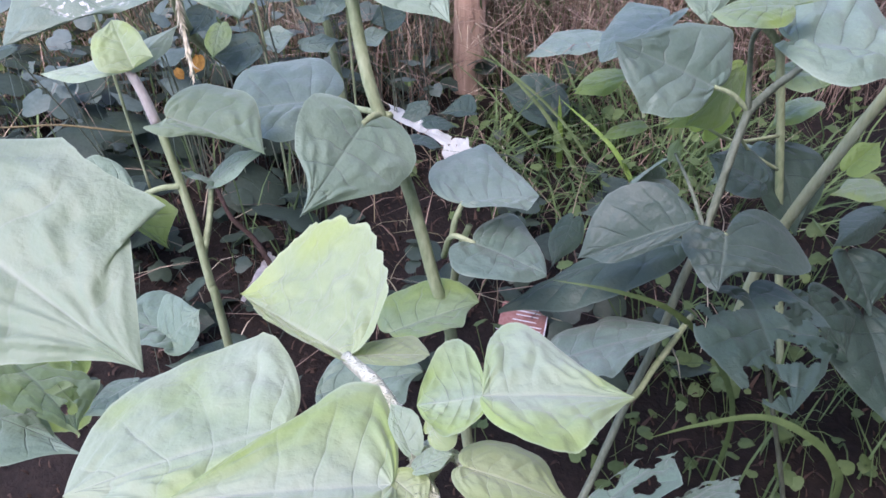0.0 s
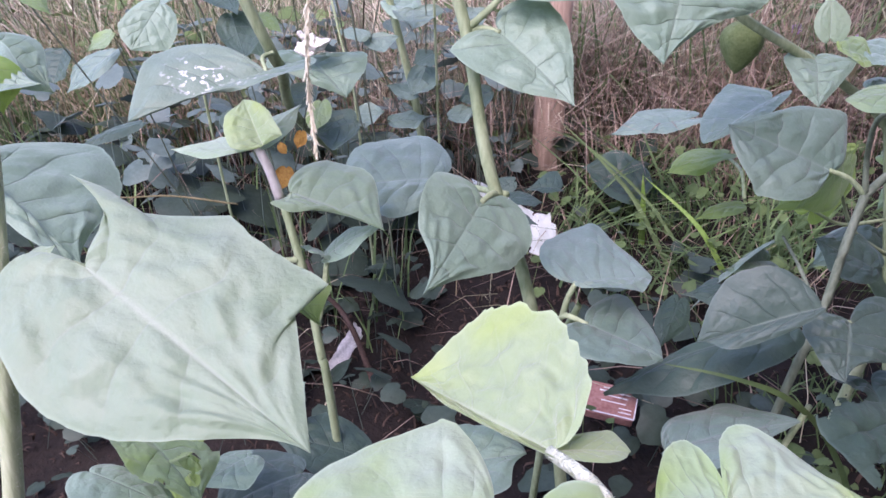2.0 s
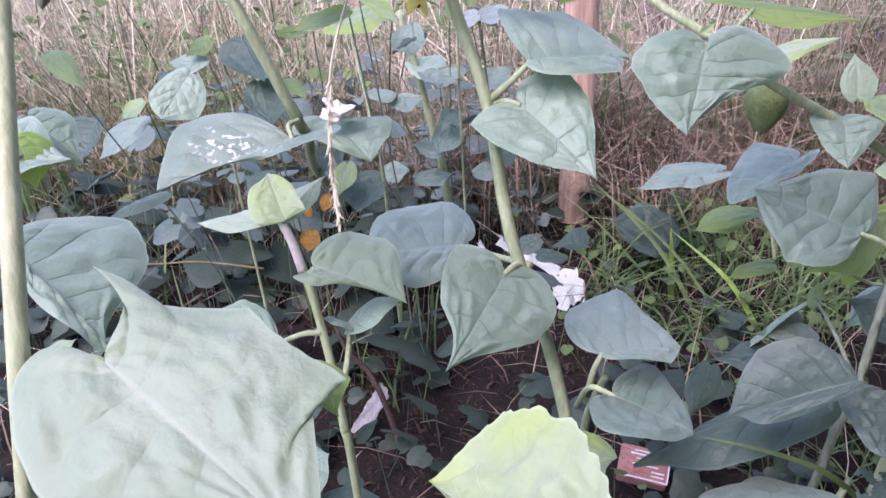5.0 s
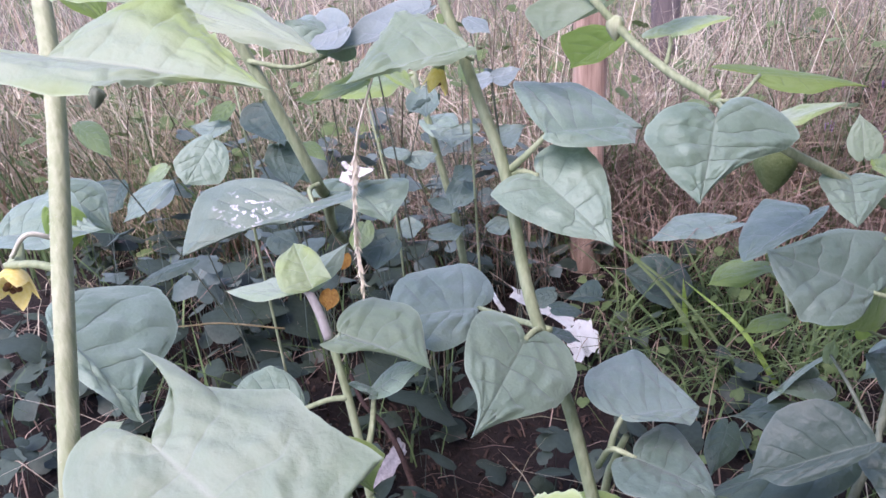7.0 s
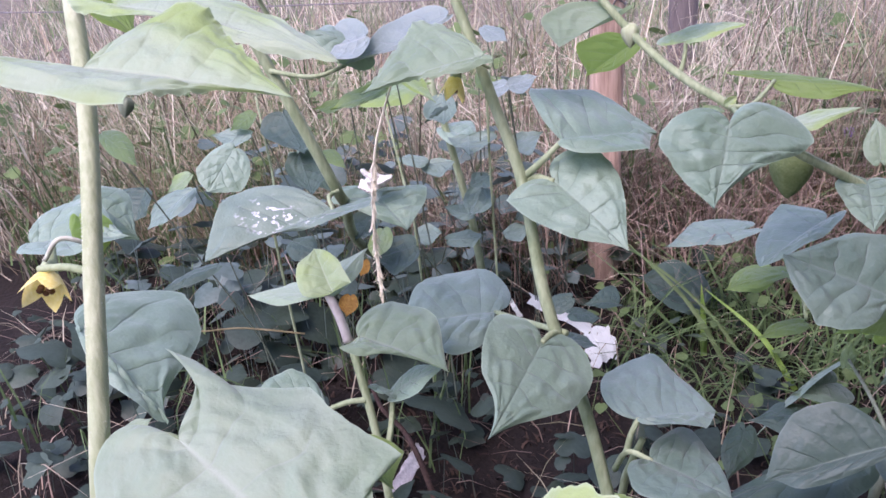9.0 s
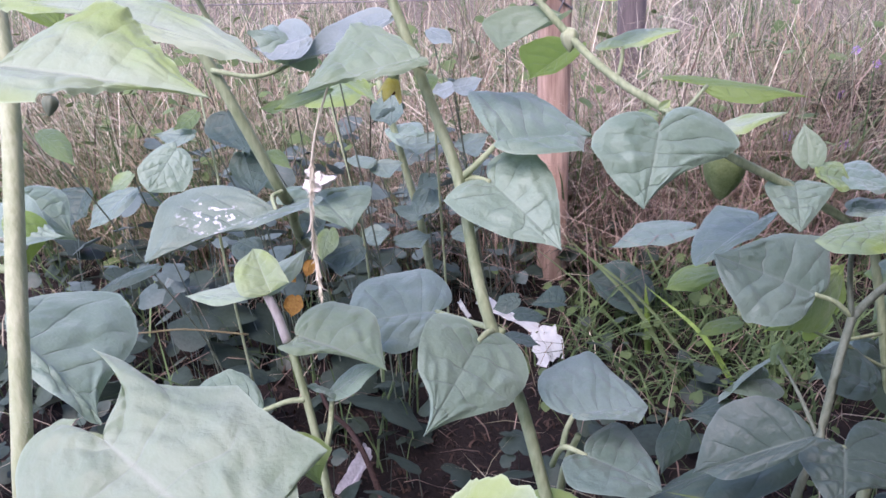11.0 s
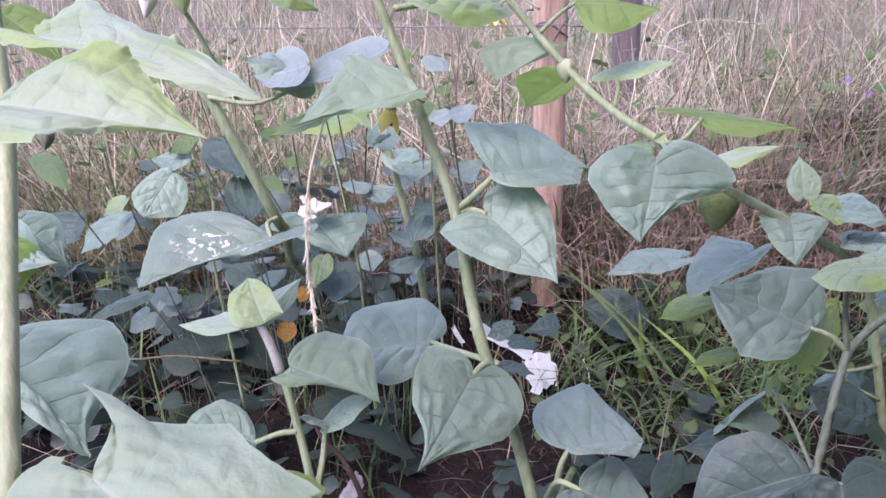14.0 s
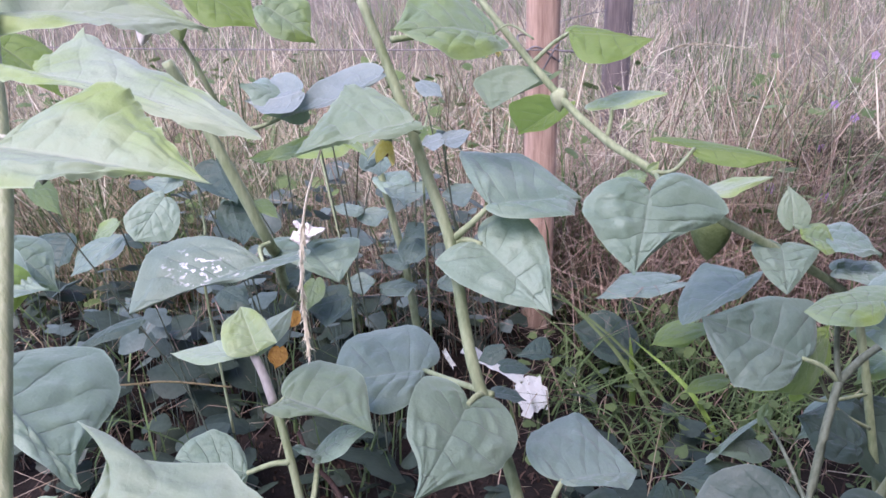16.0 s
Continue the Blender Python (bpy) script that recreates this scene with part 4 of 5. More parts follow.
leaf(back, leaf_blue, (-0.270, 0.633, 0.345), (-0.313, 0.604, 0.314), (-0.278, 0.602, 0.329), (-0.315, 0.630, 0.328), fold=0.2, rim=((0.13, 0.44, 0.61, 0.60), (0.00, 0.29, 0.80, 0.33)))
leaf(back, leaf_shaded, (-0.334, 0.657, 0.338), (-0.335, 0.625, 0.315), (-0.317, 0.626, 0.329), (-0.373, 0.662, 0.332), fold=0.2, rim=((0.00, 1.00, 0.02, 0.60), (0.08, 0.46, 0.28, 0.46)))
leaf(back, leaf_shaded, (-0.158, 0.419, 0.364), (-0.192, 0.390, 0.356), (-0.173, 0.393, 0.359), (-0.184, 0.423, 0.355), fold=0.3)
leaf(back, leaf_young, (-0.092, 0.654, 0.285), (-0.095, 0.622, 0.266), (-0.081, 0.639, 0.276), (-0.105, 0.638, 0.277), fold=0.1)
leaf(back, leaf_mature, (-0.254, 0.443, 0.411), (-0.217, 0.432, 0.380), (-0.240, 0.464, 0.405), (-0.244, 0.414, 0.393), fold=0.2)
leaf(back, leaf_lush, (-0.231, 0.392, 0.415), (-0.220, 0.379, 0.386), (-0.213, 0.399, 0.403), (-0.228, 0.375, 0.402), fold=0.1)
leaf(back, leaf_mature, (-0.183, 0.699, 0.353), (-0.143, 0.667, 0.324), (-0.154, 0.700, 0.349), (-0.171, 0.669, 0.333), fold=0.1)
leaf(back, leaf_mature, (-0.052, 0.893, 0.318), (-0.007, 0.857, 0.303), (-0.026, 0.918, 0.318), (-0.033, 0.846, 0.307), fold=0.1)
leaf(back, leaf_shaded, (-0.027, 0.780, 0.380), (-0.055, 0.750, 0.367), (-0.032, 0.764, 0.369), (-0.053, 0.787, 0.376), fold=0.1)
leaf(back, leaf_young, (-0.097, 0.680, 0.414), (-0.035, 0.689, 0.423), (-0.073, 0.718, 0.421), (-0.063, 0.659, 0.410), fold=0.2)
leaf(back, leaf_shaded, (0.029, 0.794, 0.399), (0.053, 0.788, 0.381), (0.034, 0.815, 0.394), (0.042, 0.768, 0.387), fold=0.2)

low = plant((0.119, 0.370, 0.0), "low spreading cape gooseberry plant with overlapping blue-green leaves on soil")
stalk(low, "stem", [(0.109, 0.408, -0.010), (0.119, 0.370, 0.199), (0.124, 0.350, 0.255), (0.129, 0.343, 0.278)], 0.0032, 0.0020, stem_green)
stalk(low, "petiole", [(0.118, 0.327, 0.282), (0.120, 0.325, 0.296), (0.124, 0.324, 0.308)], 0.0020, 0.0015, stem_green)
stalk(low, "petiole", [(0.113, 0.347, 0.251), (0.118, 0.323, 0.285), (0.131, 0.313, 0.287)], 0.0020, 0.0015, stem_green)
stalk(low, "petiole", [(0.272, 0.323, 0.219), (0.241, 0.283, 0.217), (0.216, 0.256, 0.214), (0.183, 0.266, 0.228), (0.174, 0.270, 0.233)], 0.0020, 0.0015, stem_green)
leaf(low, leaf_blue, (0.124, 0.324, 0.308), (0.170, 0.341, 0.301), (0.135, 0.399, 0.301), (0.159, 0.320, 0.306), fold=0.1, rim=((0.39, 1.00, 0.02, 0.56), (0.09, 0.34, 0.05, 0.10)))
leaf(low, leaf_blue, (0.131, 0.313, 0.287), (0.171, 0.293, 0.279), (0.153, 0.348, 0.282), (0.122, 0.283, 0.292), fold=0.12, rim=((0.15, 0.40, 0.11, 0.40), (0.27, 0.70, 0.08, 0.13)))
leaf(low, leaf_half_shaded, (0.250, 0.299, 0.312), (0.188, 0.299, 0.286), (0.211, 0.287, 0.294), (0.214, 0.318, 0.323), fold=0.3, rim=((0.08, 0.67, 0.59, 0.16), (0.04, 0.58, 0.15, 0.05)))
leaf(low, leaf_shaded, (0.266, 0.352, 0.257), (0.148, 0.333, 0.216), (0.214, 0.313, 0.239), (0.215, 0.366, 0.226), fold=0.35, lobe=0.06, pucker=0.09)
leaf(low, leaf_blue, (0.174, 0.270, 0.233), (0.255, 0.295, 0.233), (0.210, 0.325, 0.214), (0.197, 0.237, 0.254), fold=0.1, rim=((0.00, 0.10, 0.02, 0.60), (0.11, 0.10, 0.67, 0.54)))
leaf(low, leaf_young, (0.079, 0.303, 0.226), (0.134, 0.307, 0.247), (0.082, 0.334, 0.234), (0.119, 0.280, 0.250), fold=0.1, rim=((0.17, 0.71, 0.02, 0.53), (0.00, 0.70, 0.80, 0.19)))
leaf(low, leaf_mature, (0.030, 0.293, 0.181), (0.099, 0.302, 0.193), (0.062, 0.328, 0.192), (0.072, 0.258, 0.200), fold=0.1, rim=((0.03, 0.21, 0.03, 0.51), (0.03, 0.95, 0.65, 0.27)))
leaf(low, leaf_shaded, (0.205, 0.403, 0.239), (0.186, 0.363, 0.228), (0.210, 0.389, 0.231), (0.187, 0.389, 0.236), fold=0.1)
leaf(low, leaf_shaded, (0.096, 0.742, 0.156), (0.067, 0.735, 0.145), (0.086, 0.725, 0.145), (0.079, 0.751, 0.155), fold=0.1)
leaf(low, leaf_shaded, (0.149, 0.760, 0.137), (0.109, 0.757, 0.138), (0.131, 0.740, 0.144), (0.144, 0.787, 0.148), fold=0.1)
leaf(low, leaf_shaded, (0.095, 0.717, 0.150), (0.130, 0.717, 0.142), (0.112, 0.738, 0.143), (0.110, 0.696, 0.148), fold=0.1)
leaf(low, leaf_shaded, (0.086, 0.551, 0.221), (0.114, 0.549, 0.213), (0.101, 0.570, 0.213), (0.098, 0.531, 0.224), fold=0.1)

chewed = plant((0.373, 0.311, 0.0), "insect-eaten cape gooseberry plant with drooping leaves, shade put into their colour")
stalk(chewed, "stem", [(0.379, 0.303, -0.010), (0.373, 0.311, 0.040), (0.352, 0.339, 0.125), (0.322, 0.346, 0.217)], 0.0021, 0.0016, stem_dark)
leaf(chewed, leaf_shaded, (0.309, 0.331, 0.230), (0.300, 0.231, 0.231), (0.345, 0.294, 0.231), (0.261, 0.283, 0.239), fold=0.12, holes=1, rim=((0.23, 0.28, 0.33, 0.56), (0.12, 0.36, 0.07, 0.57)))
leaf(chewed, leaf_shaded, (0.375, 0.376, 0.191), (0.398, 0.339, 0.159), (0.418, 0.381, 0.164), (0.354, 0.345, 0.182), fold=0.2, holes=1)
leaf(chewed, leaf_shaded, (0.425, 0.425, 0.188), (0.431, 0.381, 0.164), (0.460, 0.417, 0.178), (0.406, 0.396, 0.184), fold=0.2)
leaf(chewed, leaf_shaded, (0.437, 0.396, 0.150), (0.430, 0.310, 0.121), (0.464, 0.360, 0.137), (0.390, 0.330, 0.147), fold=0.2)
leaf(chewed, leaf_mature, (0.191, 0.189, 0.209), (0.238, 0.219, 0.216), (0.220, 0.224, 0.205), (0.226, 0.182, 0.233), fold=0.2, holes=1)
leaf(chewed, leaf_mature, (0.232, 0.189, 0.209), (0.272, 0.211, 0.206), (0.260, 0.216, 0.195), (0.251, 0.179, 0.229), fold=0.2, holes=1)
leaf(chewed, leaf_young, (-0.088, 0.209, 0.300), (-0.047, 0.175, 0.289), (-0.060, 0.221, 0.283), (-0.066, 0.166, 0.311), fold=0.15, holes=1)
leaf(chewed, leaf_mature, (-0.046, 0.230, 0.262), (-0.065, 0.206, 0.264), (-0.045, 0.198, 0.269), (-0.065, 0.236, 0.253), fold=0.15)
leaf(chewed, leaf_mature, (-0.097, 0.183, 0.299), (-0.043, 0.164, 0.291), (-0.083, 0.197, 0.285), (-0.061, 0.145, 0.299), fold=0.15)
leaf(chewed, leaf_shaded, (0.463, 0.460, 0.201), (0.402, 0.412, 0.204), (0.438, 0.430, 0.195), (0.436, 0.460, 0.201), fold=0.2)
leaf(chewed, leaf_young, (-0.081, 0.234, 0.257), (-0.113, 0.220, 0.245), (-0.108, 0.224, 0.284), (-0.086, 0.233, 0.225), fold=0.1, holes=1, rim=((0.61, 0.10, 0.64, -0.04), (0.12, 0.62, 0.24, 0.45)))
leaf(chewed, leaf_half_shaded, (-0.026, 0.244, 0.234), (-0.066, 0.208, 0.238), (-0.024, 0.201, 0.243), (-0.065, 0.253, 0.233), fold=0.1)
leaf(chewed, leaf_shaded, (-0.003, 0.285, 0.204), (-0.058, 0.289, 0.214), (-0.020, 0.263, 0.209), (-0.037, 0.313, 0.212), fold=0.1)


# ---- leafy weeds standing between the plants and the meadow ----
def weed(material, base, tip, side_a, side_b):
    """One broad leaf on its own thin stalk rooted in the bed."""
    ob = thing("garden_weed", (base[0], base[1] + 0.04, 0.0), "wild weed with a broad leaf on a thin stalk", "weed", "leafy weeds")
    leaf(ob, material, base, tip, side_a, side_b, fold=0.15, lobe=0.12, wave=0.09)
    lean = 0.05 * noise.noise((base[0] * 40, base[2] * 40, 2.0))
    stalk(ob, "stem", [base, (base[0] + lean, base[1] + 0.045, base[2] * 0.75), (base[0] + 2.6 * lean, base[1] + 0.11, base[2] * 0.35), (base[0] + 3 * lean, base[1] + 0.14, -0.006)], 0.0006, 0.0009, stem_grey)


for row in (
    (leaf_blue, (-0.038, 0.785, 0.386), (-0.033, 0.737, 0.366), (-0.057, 0.759, 0.375), (-0.021, 0.758, 0.375)),
    (leaf_blue, (-0.019, 0.836, 0.324), (-0.016, 0.800, 0.311), (-0.044, 0.846, 0.328), (0.014, 0.840, 0.327)),
    (leaf_blue, (-0.070, 0.820, 0.300), (-0.110, 0.829, 0.303), (-0.082, 0.811, 0.296), (-0.085, 0.833, 0.305)),
    (leaf_blue, (-0.075, 0.828, 0.294), (-0.036, 0.830, 0.295), (-0.052, 0.808, 0.287), (-0.055, 0.837, 0.298)),
    (leaf_blue, (0.031, 0.833, 0.310), (0.069, 0.855, 0.319), (0.052, 0.820, 0.305), (0.047, 0.860, 0.320)),
    (leaf_sky_tinted, (0.034, 0.745, 0.405), (0.012, 0.736, 0.401), (0.022, 0.752, 0.408), (0.026, 0.727, 0.397)),
    (leaf_sky_tinted, (0.036, 0.745, 0.403), (0.067, 0.758, 0.409), (0.051, 0.733, 0.399), (0.048, 0.761, 0.411)),
    (leaf_sky_tinted, (0.010, 0.788, 0.456), (0.036, 0.762, 0.444), (0.028, 0.784, 0.454), (0.016, 0.765, 0.445)),
    (leaf_dull, (0.002, 0.788, 0.408), (0.010, 0.755, 0.394), (0.016, 0.780, 0.405), (0.000, 0.770, 0.400)),
    (leaf_young, (-0.044, 0.563, 0.458), (-0.008, 0.531, 0.444), (-0.025, 0.562, 0.457), (-0.025, 0.543, 0.449)),
    (leaf_young, (-0.057, 0.579, 0.446), (-0.099, 0.557, 0.436), (-0.082, 0.581, 0.447), (-0.073, 0.560, 0.438)),
    (leaf_shaded, (-0.184, 0.680, 0.403), (-0.147, 0.618, 0.379), (-0.200, 0.655, 0.392), (-0.153, 0.655, 0.393)),
    (leaf_blue, (-0.217, 0.669, 0.386), (-0.259, 0.672, 0.386), (-0.238, 0.680, 0.390), (-0.231, 0.654, 0.379)),
    (leaf_dull, (-0.218, 0.688, 0.403), (-0.236, 0.664, 0.392), (-0.234, 0.688, 0.402), (-0.217, 0.668, 0.394)),
    (leaf_dull, (-0.286, 0.530, 0.432), (-0.237, 0.489, 0.416), (-0.260, 0.523, 0.430), (-0.265, 0.503, 0.421)),
    (leaf_young, (-0.260, 0.612, 0.366), (-0.276, 0.591, 0.357), (-0.275, 0.614, 0.366), (-0.262, 0.595, 0.359)),
    (leaf_shaded, (-0.162, 0.645, 0.371), (-0.136, 0.586, 0.350), (-0.172, 0.626, 0.363), (-0.127, 0.616, 0.361)),
    (leaf_dull, (-0.144, 0.657, 0.368), (-0.114, 0.632, 0.359), (-0.128, 0.656, 0.368), (-0.132, 0.639, 0.362)),
    (leaf_dull, (-0.107, 0.650, 0.419), (-0.142, 0.643, 0.415), (-0.124, 0.655, 0.421), (-0.121, 0.638, 0.413)),
    (leaf_blue, (0.001, 0.846, 0.270), (-0.022, 0.828, 0.263), (-0.017, 0.850, 0.272), (-0.002, 0.823, 0.262)),
    (leaf_blue, (-0.018, 0.824, 0.228), (-0.058, 0.842, 0.233), (-0.041, 0.849, 0.235), (-0.033, 0.819, 0.225)),
    (leaf_blue, (-0.009, 0.858, 0.251), (-0.022, 0.804, 0.233), (-0.030, 0.845, 0.246), (0.004, 0.822, 0.239)),
    (leaf_blue, (0.020, 0.817, 0.204), (0.054, 0.829, 0.209), (0.037, 0.806, 0.201), (0.036, 0.837, 0.211)),
    (leaf_shaded, (0.068, 0.851, 0.221), (0.030, 0.834, 0.215), (0.043, 0.863, 0.225), (0.054, 0.822, 0.212)),
    (leaf_blue, (-0.090, 0.809, 0.210), (-0.056, 0.812, 0.211), (-0.071, 0.794, 0.205), (-0.075, 0.826, 0.216)),
    (leaf_blue, (-0.054, 0.836, 0.189), (-0.007, 0.843, 0.192), (-0.027, 0.822, 0.185), (-0.034, 0.855, 0.195)),
    (leaf_shaded, (-0.108, 0.680, 0.291), (-0.119, 0.644, 0.279), (-0.134, 0.673, 0.288), (-0.100, 0.651, 0.282)),
    (leaf_shaded, (-0.063, 0.669, 0.260), (-0.108, 0.656, 0.254), (-0.089, 0.687, 0.265), (-0.075, 0.630, 0.248)),
    (leaf_shaded, (-0.190, 0.663, 0.272), (-0.154, 0.637, 0.265), (-0.170, 0.666, 0.273), (-0.176, 0.631, 0.262)),
):
    weed(*row)


def weed_stem(points, material, radius):
    ob = thing("weed_stem", points[-1], "bare olive weed stem standing among the dry grass", "weed", "bare weed stems")
    foot = (points[-1][0], points[-1][1] + 0.02, -0.006)
    stalk(ob, "stem", [*points, foot], radius * 0.7, radius, material)


for row in (
    ([(-0.112, 0.811, 0.385), (-0.100, 0.790, 0.338), (-0.089, 0.771, 0.294), (-0.077, 0.749, 0.244)], stem_green, 0.0016),
    ([(-0.226, 0.724, 0.411), (-0.216, 0.703, 0.363), (-0.209, 0.686, 0.326), (-0.213, 0.672, 0.294)], stem_green, 0.0016),
    ([(0.022, 0.873, 0.444), (0.011, 0.853, 0.403), (0.006, 0.824, 0.341)], stem_green, 0.0016),
):
    weed_stem(*row)


# ---- grasses and ground cover ----
def scatter(n, seed, inside, h0, h1, w0, w1, lean, curl=0.25):
    rnd = random.Random(seed)
    blades = []
    while len(blades) < n:
        x, y, keep = inside(rnd)
        if rnd.random() > keep:
            continue
        a, h = rnd.uniform(0, math.tau), rnd.uniform(h0, h1)
        r = h * rnd.uniform(0.1, lean)
        blades.append((x, y, ground_height(x, y), r * math.cos(a), r * math.sin(a), h, rnd.uniform(w0, w1), rnd.uniform(0.0, curl)))
    return blades


def clumps(n, per, seed, inside, h0, h1, w0, w1, lean, curl, spread):
    """Blades that stand and fall in bunches with one direction each."""
    rnd = random.Random(seed)
    blades = []
    for _ in range(n):
        x0, y0, keep = inside(rnd)
        while rnd.random() > keep:
            x0, y0, keep = inside(rnd)
        a0, l0, hh = rnd.uniform(0, math.tau), rnd.uniform(0.15, lean), rnd.uniform(h0, h1)
        for _ in range(per):
            x, y = x0 + rnd.gauss(0, spread), y0 + rnd.gauss(0, spread)
            a, h = a0 + rnd.gauss(0, 0.55), hh * rnd.uniform(0.5, 1.15)
            r = min(h * l0 * rnd.uniform(0.5, 1.4), 0.45 if math.sin(a) > -0.2 else 0.16)
            blades.append((x, y, ground_height(x, y), r * math.cos(a), r * math.sin(a), h, rnd.uniform(w0, w1), rnd.uniform(0.0, curl)))
    return blades


def meadow(rnd):
    y = 1.18 + 7.5 * rnd.random() ** 2.2
    x = rnd.uniform(-0.9 - 0.5 * y, 0.6 + 0.8 * y)
    return x, y, 0.06 + 0.94 * (noise.noise((x * 1.7, y * 1.7, 3.0)) > -0.08)


def border(rnd):
    x, y = rnd.uniform(-1.4, 1.6), rnd.uniform(1.15, 2.4)
    return x, y, 1.0 if x < 0.2 else 0.25


ribbons("dry_grass", straw, clumps(1900, 13, 1, meadow, 0.12, 0.44, 0.0009, 0.0024, 2.2, 0.7, 0.035), "tall bleached dry grass, tangled and bent", "grass", 1.15)
ribbons("bent_straw", straw, clumps(260, 9, 21, border, 0.12, 0.44, 0.0020, 0.0058, 2.2, 0.8, 0.03), "thick bleached straw bunches criss-crossing before the meadow", "grass", 1.15)
ribbons("dry_stems", straw_pale, scatter(900, 6, meadow, 0.22, 0.55, 0.0009, 0.0022, 1.3, 0.1), "stiff bleached grass stems standing above the tangle", "grass", 1.15)


def lodged(n, seed, inside, z0, z1, l0, l1, w0, w1):
    """Fallen straws caught in the tangle, lying this way and that."""
    rnd = random.Random(seed)
    blades = []
    while len(blades) < n:
        x, y, keep = inside(rnd)
        if rnd.random() > keep:
            continue
        a, length, z = rnd.uniform(0, math.tau), rnd.uniform(l0, l1), rnd.uniform(z0, z1)
        rise = rnd.uniform(-0.35, 0.5) * length
        blades.append((x, y, ground_height(x, y) + z, length * math.cos(a), 0.6 * length * math.sin(a), max(rise, -0.8 * z), rnd.uniform(w0, w1), rnd.uniform(0.0, 0.5)))
    return blades


def near_meadow(rnd):
    y = 1.15 + 1.6 * rnd.random() ** 1.5
    x = rnd.uniform(-0.5 - 0.5 * y, 0.3 + 0.6 * y)
    return x, y, 1.0


ribbons("lodged_straw", straw, lodged(2600, 91, near_meadow, 0.03, 0.30, 0.06, 0.26, 0.0010, 0.0030), "bleached straws lying criss-cross in the tangle", "grass", 1.0)
ribbons("lodged_stems", straw_red, lodged(1500, 92, near_meadow, 0.02, 0.28, 0.06, 0.30, 0.0010, 0.0026), "brown dead stems lying criss-cross in the tangle", "grass", 1.0)


def tussock(rnd):
    x, y = rnd.gauss(0.80, 0.075), rnd.gauss(1.52, 0.05)
    return x, y, 1.0


ribbons("olive_tussock", tussock_olive, scatter(2800, 41, tussock, 0.14, 0.30, 0.0012, 0.0026, 0.9, 0.5), "dark olive-brown tussock in the meadow", "grass")
ribbons("dark_stems", straw_red, scatter(480, 26, meadow, 0.25, 0.60, 0.0014, 0.0030, 0.7, 0.1), "thin dark dead stems standing in dry grass", "grass")
ribbons("meadow_grass", grass_green, clumps(850, 11, 7, meadow, 0.12, 0.42, 0.0016, 0.0042, 1.2, 0.5, 0.05), "scattered green grass between the dry stems", "grass")


def right_meadow(rnd):
    y = rnd.uniform(1.3, 2.6)
    return rnd.uniform(0.25 * y, 0.85 * y), y, 1.0


ribbons("olive_grass", tussock_olive, clumps(330, 10, 73, right_meadow, 0.08, 0.32, 0.0010, 0.0024, 1.2, 0.5, 0.04), "dull olive-brown grass through the meadow", "grass", 1.3)


def left_border(rnd):
    return rnd.uniform(-1.2, 0.12), rnd.uniform(1.08, 1.7), 1.0


ribbons("border_grass", grass_green, clumps(150, 8, 71, left_border, 0.08, 0.36, 0.0018, 0.0050, 0.9, 0.5, 0.03), "green grass clumps at the edge of the meadow", "grass")
ribbons("border_stems", tussock_olive, scatter(120, 72, left_border, 0.20, 0.50, 0.0016, 0.0034, 0.6, 0.2), "dark olive weed stems at the edge of the meadow", "grass", 1.2)


def thicket(rnd):
    x, y = rnd.uniform(-0.5, 0.95), rnd.uniform(1.0, 1.5)
    if abs(x - 0.155) < 0.06 and y < 1.11:
        return x, y, 0.0
    return x, y, 0.25 if x < 0.02 else (1.0 if y > 1.15 else 0.4)


ribbons("dead_grass", straw_red, scatter(5200, 2, thicket, 0.06, 0.34, 0.0010, 0.0024, 1.8, 0.7), "reddish-brown dead grass matted round the stake", "grass")


def tuft(rnd):
    x, y = rnd.gauss(0.34, 0.16), rnd.gauss(0.88, 0.12)
    return x, y, 1.0 if x > 0.14 and 0.68 < y < 1.3 else 0.0


ribbons("green_grass", grass_green, clumps(85, 9, 3, tuft, 0.04, 0.15, 0.0018, 0.0048, 1.8, 0.7, 0.02), "fresh green grass tufts beside the plants", "grass")


def corner(rnd):
    x, y = rnd.uniform(0.28, 0.62), rnd.uniform(0.28, 0.62)
    return x, y, 0.5 + 0.5 * (x > 0.4)


ribbons("young_grass", grass_green, scatter(190, 8, corner, 0.03, 0.11, 0.0012, 0.0030, 1.2, 0.5), "short young grass under the leaves", "grass")


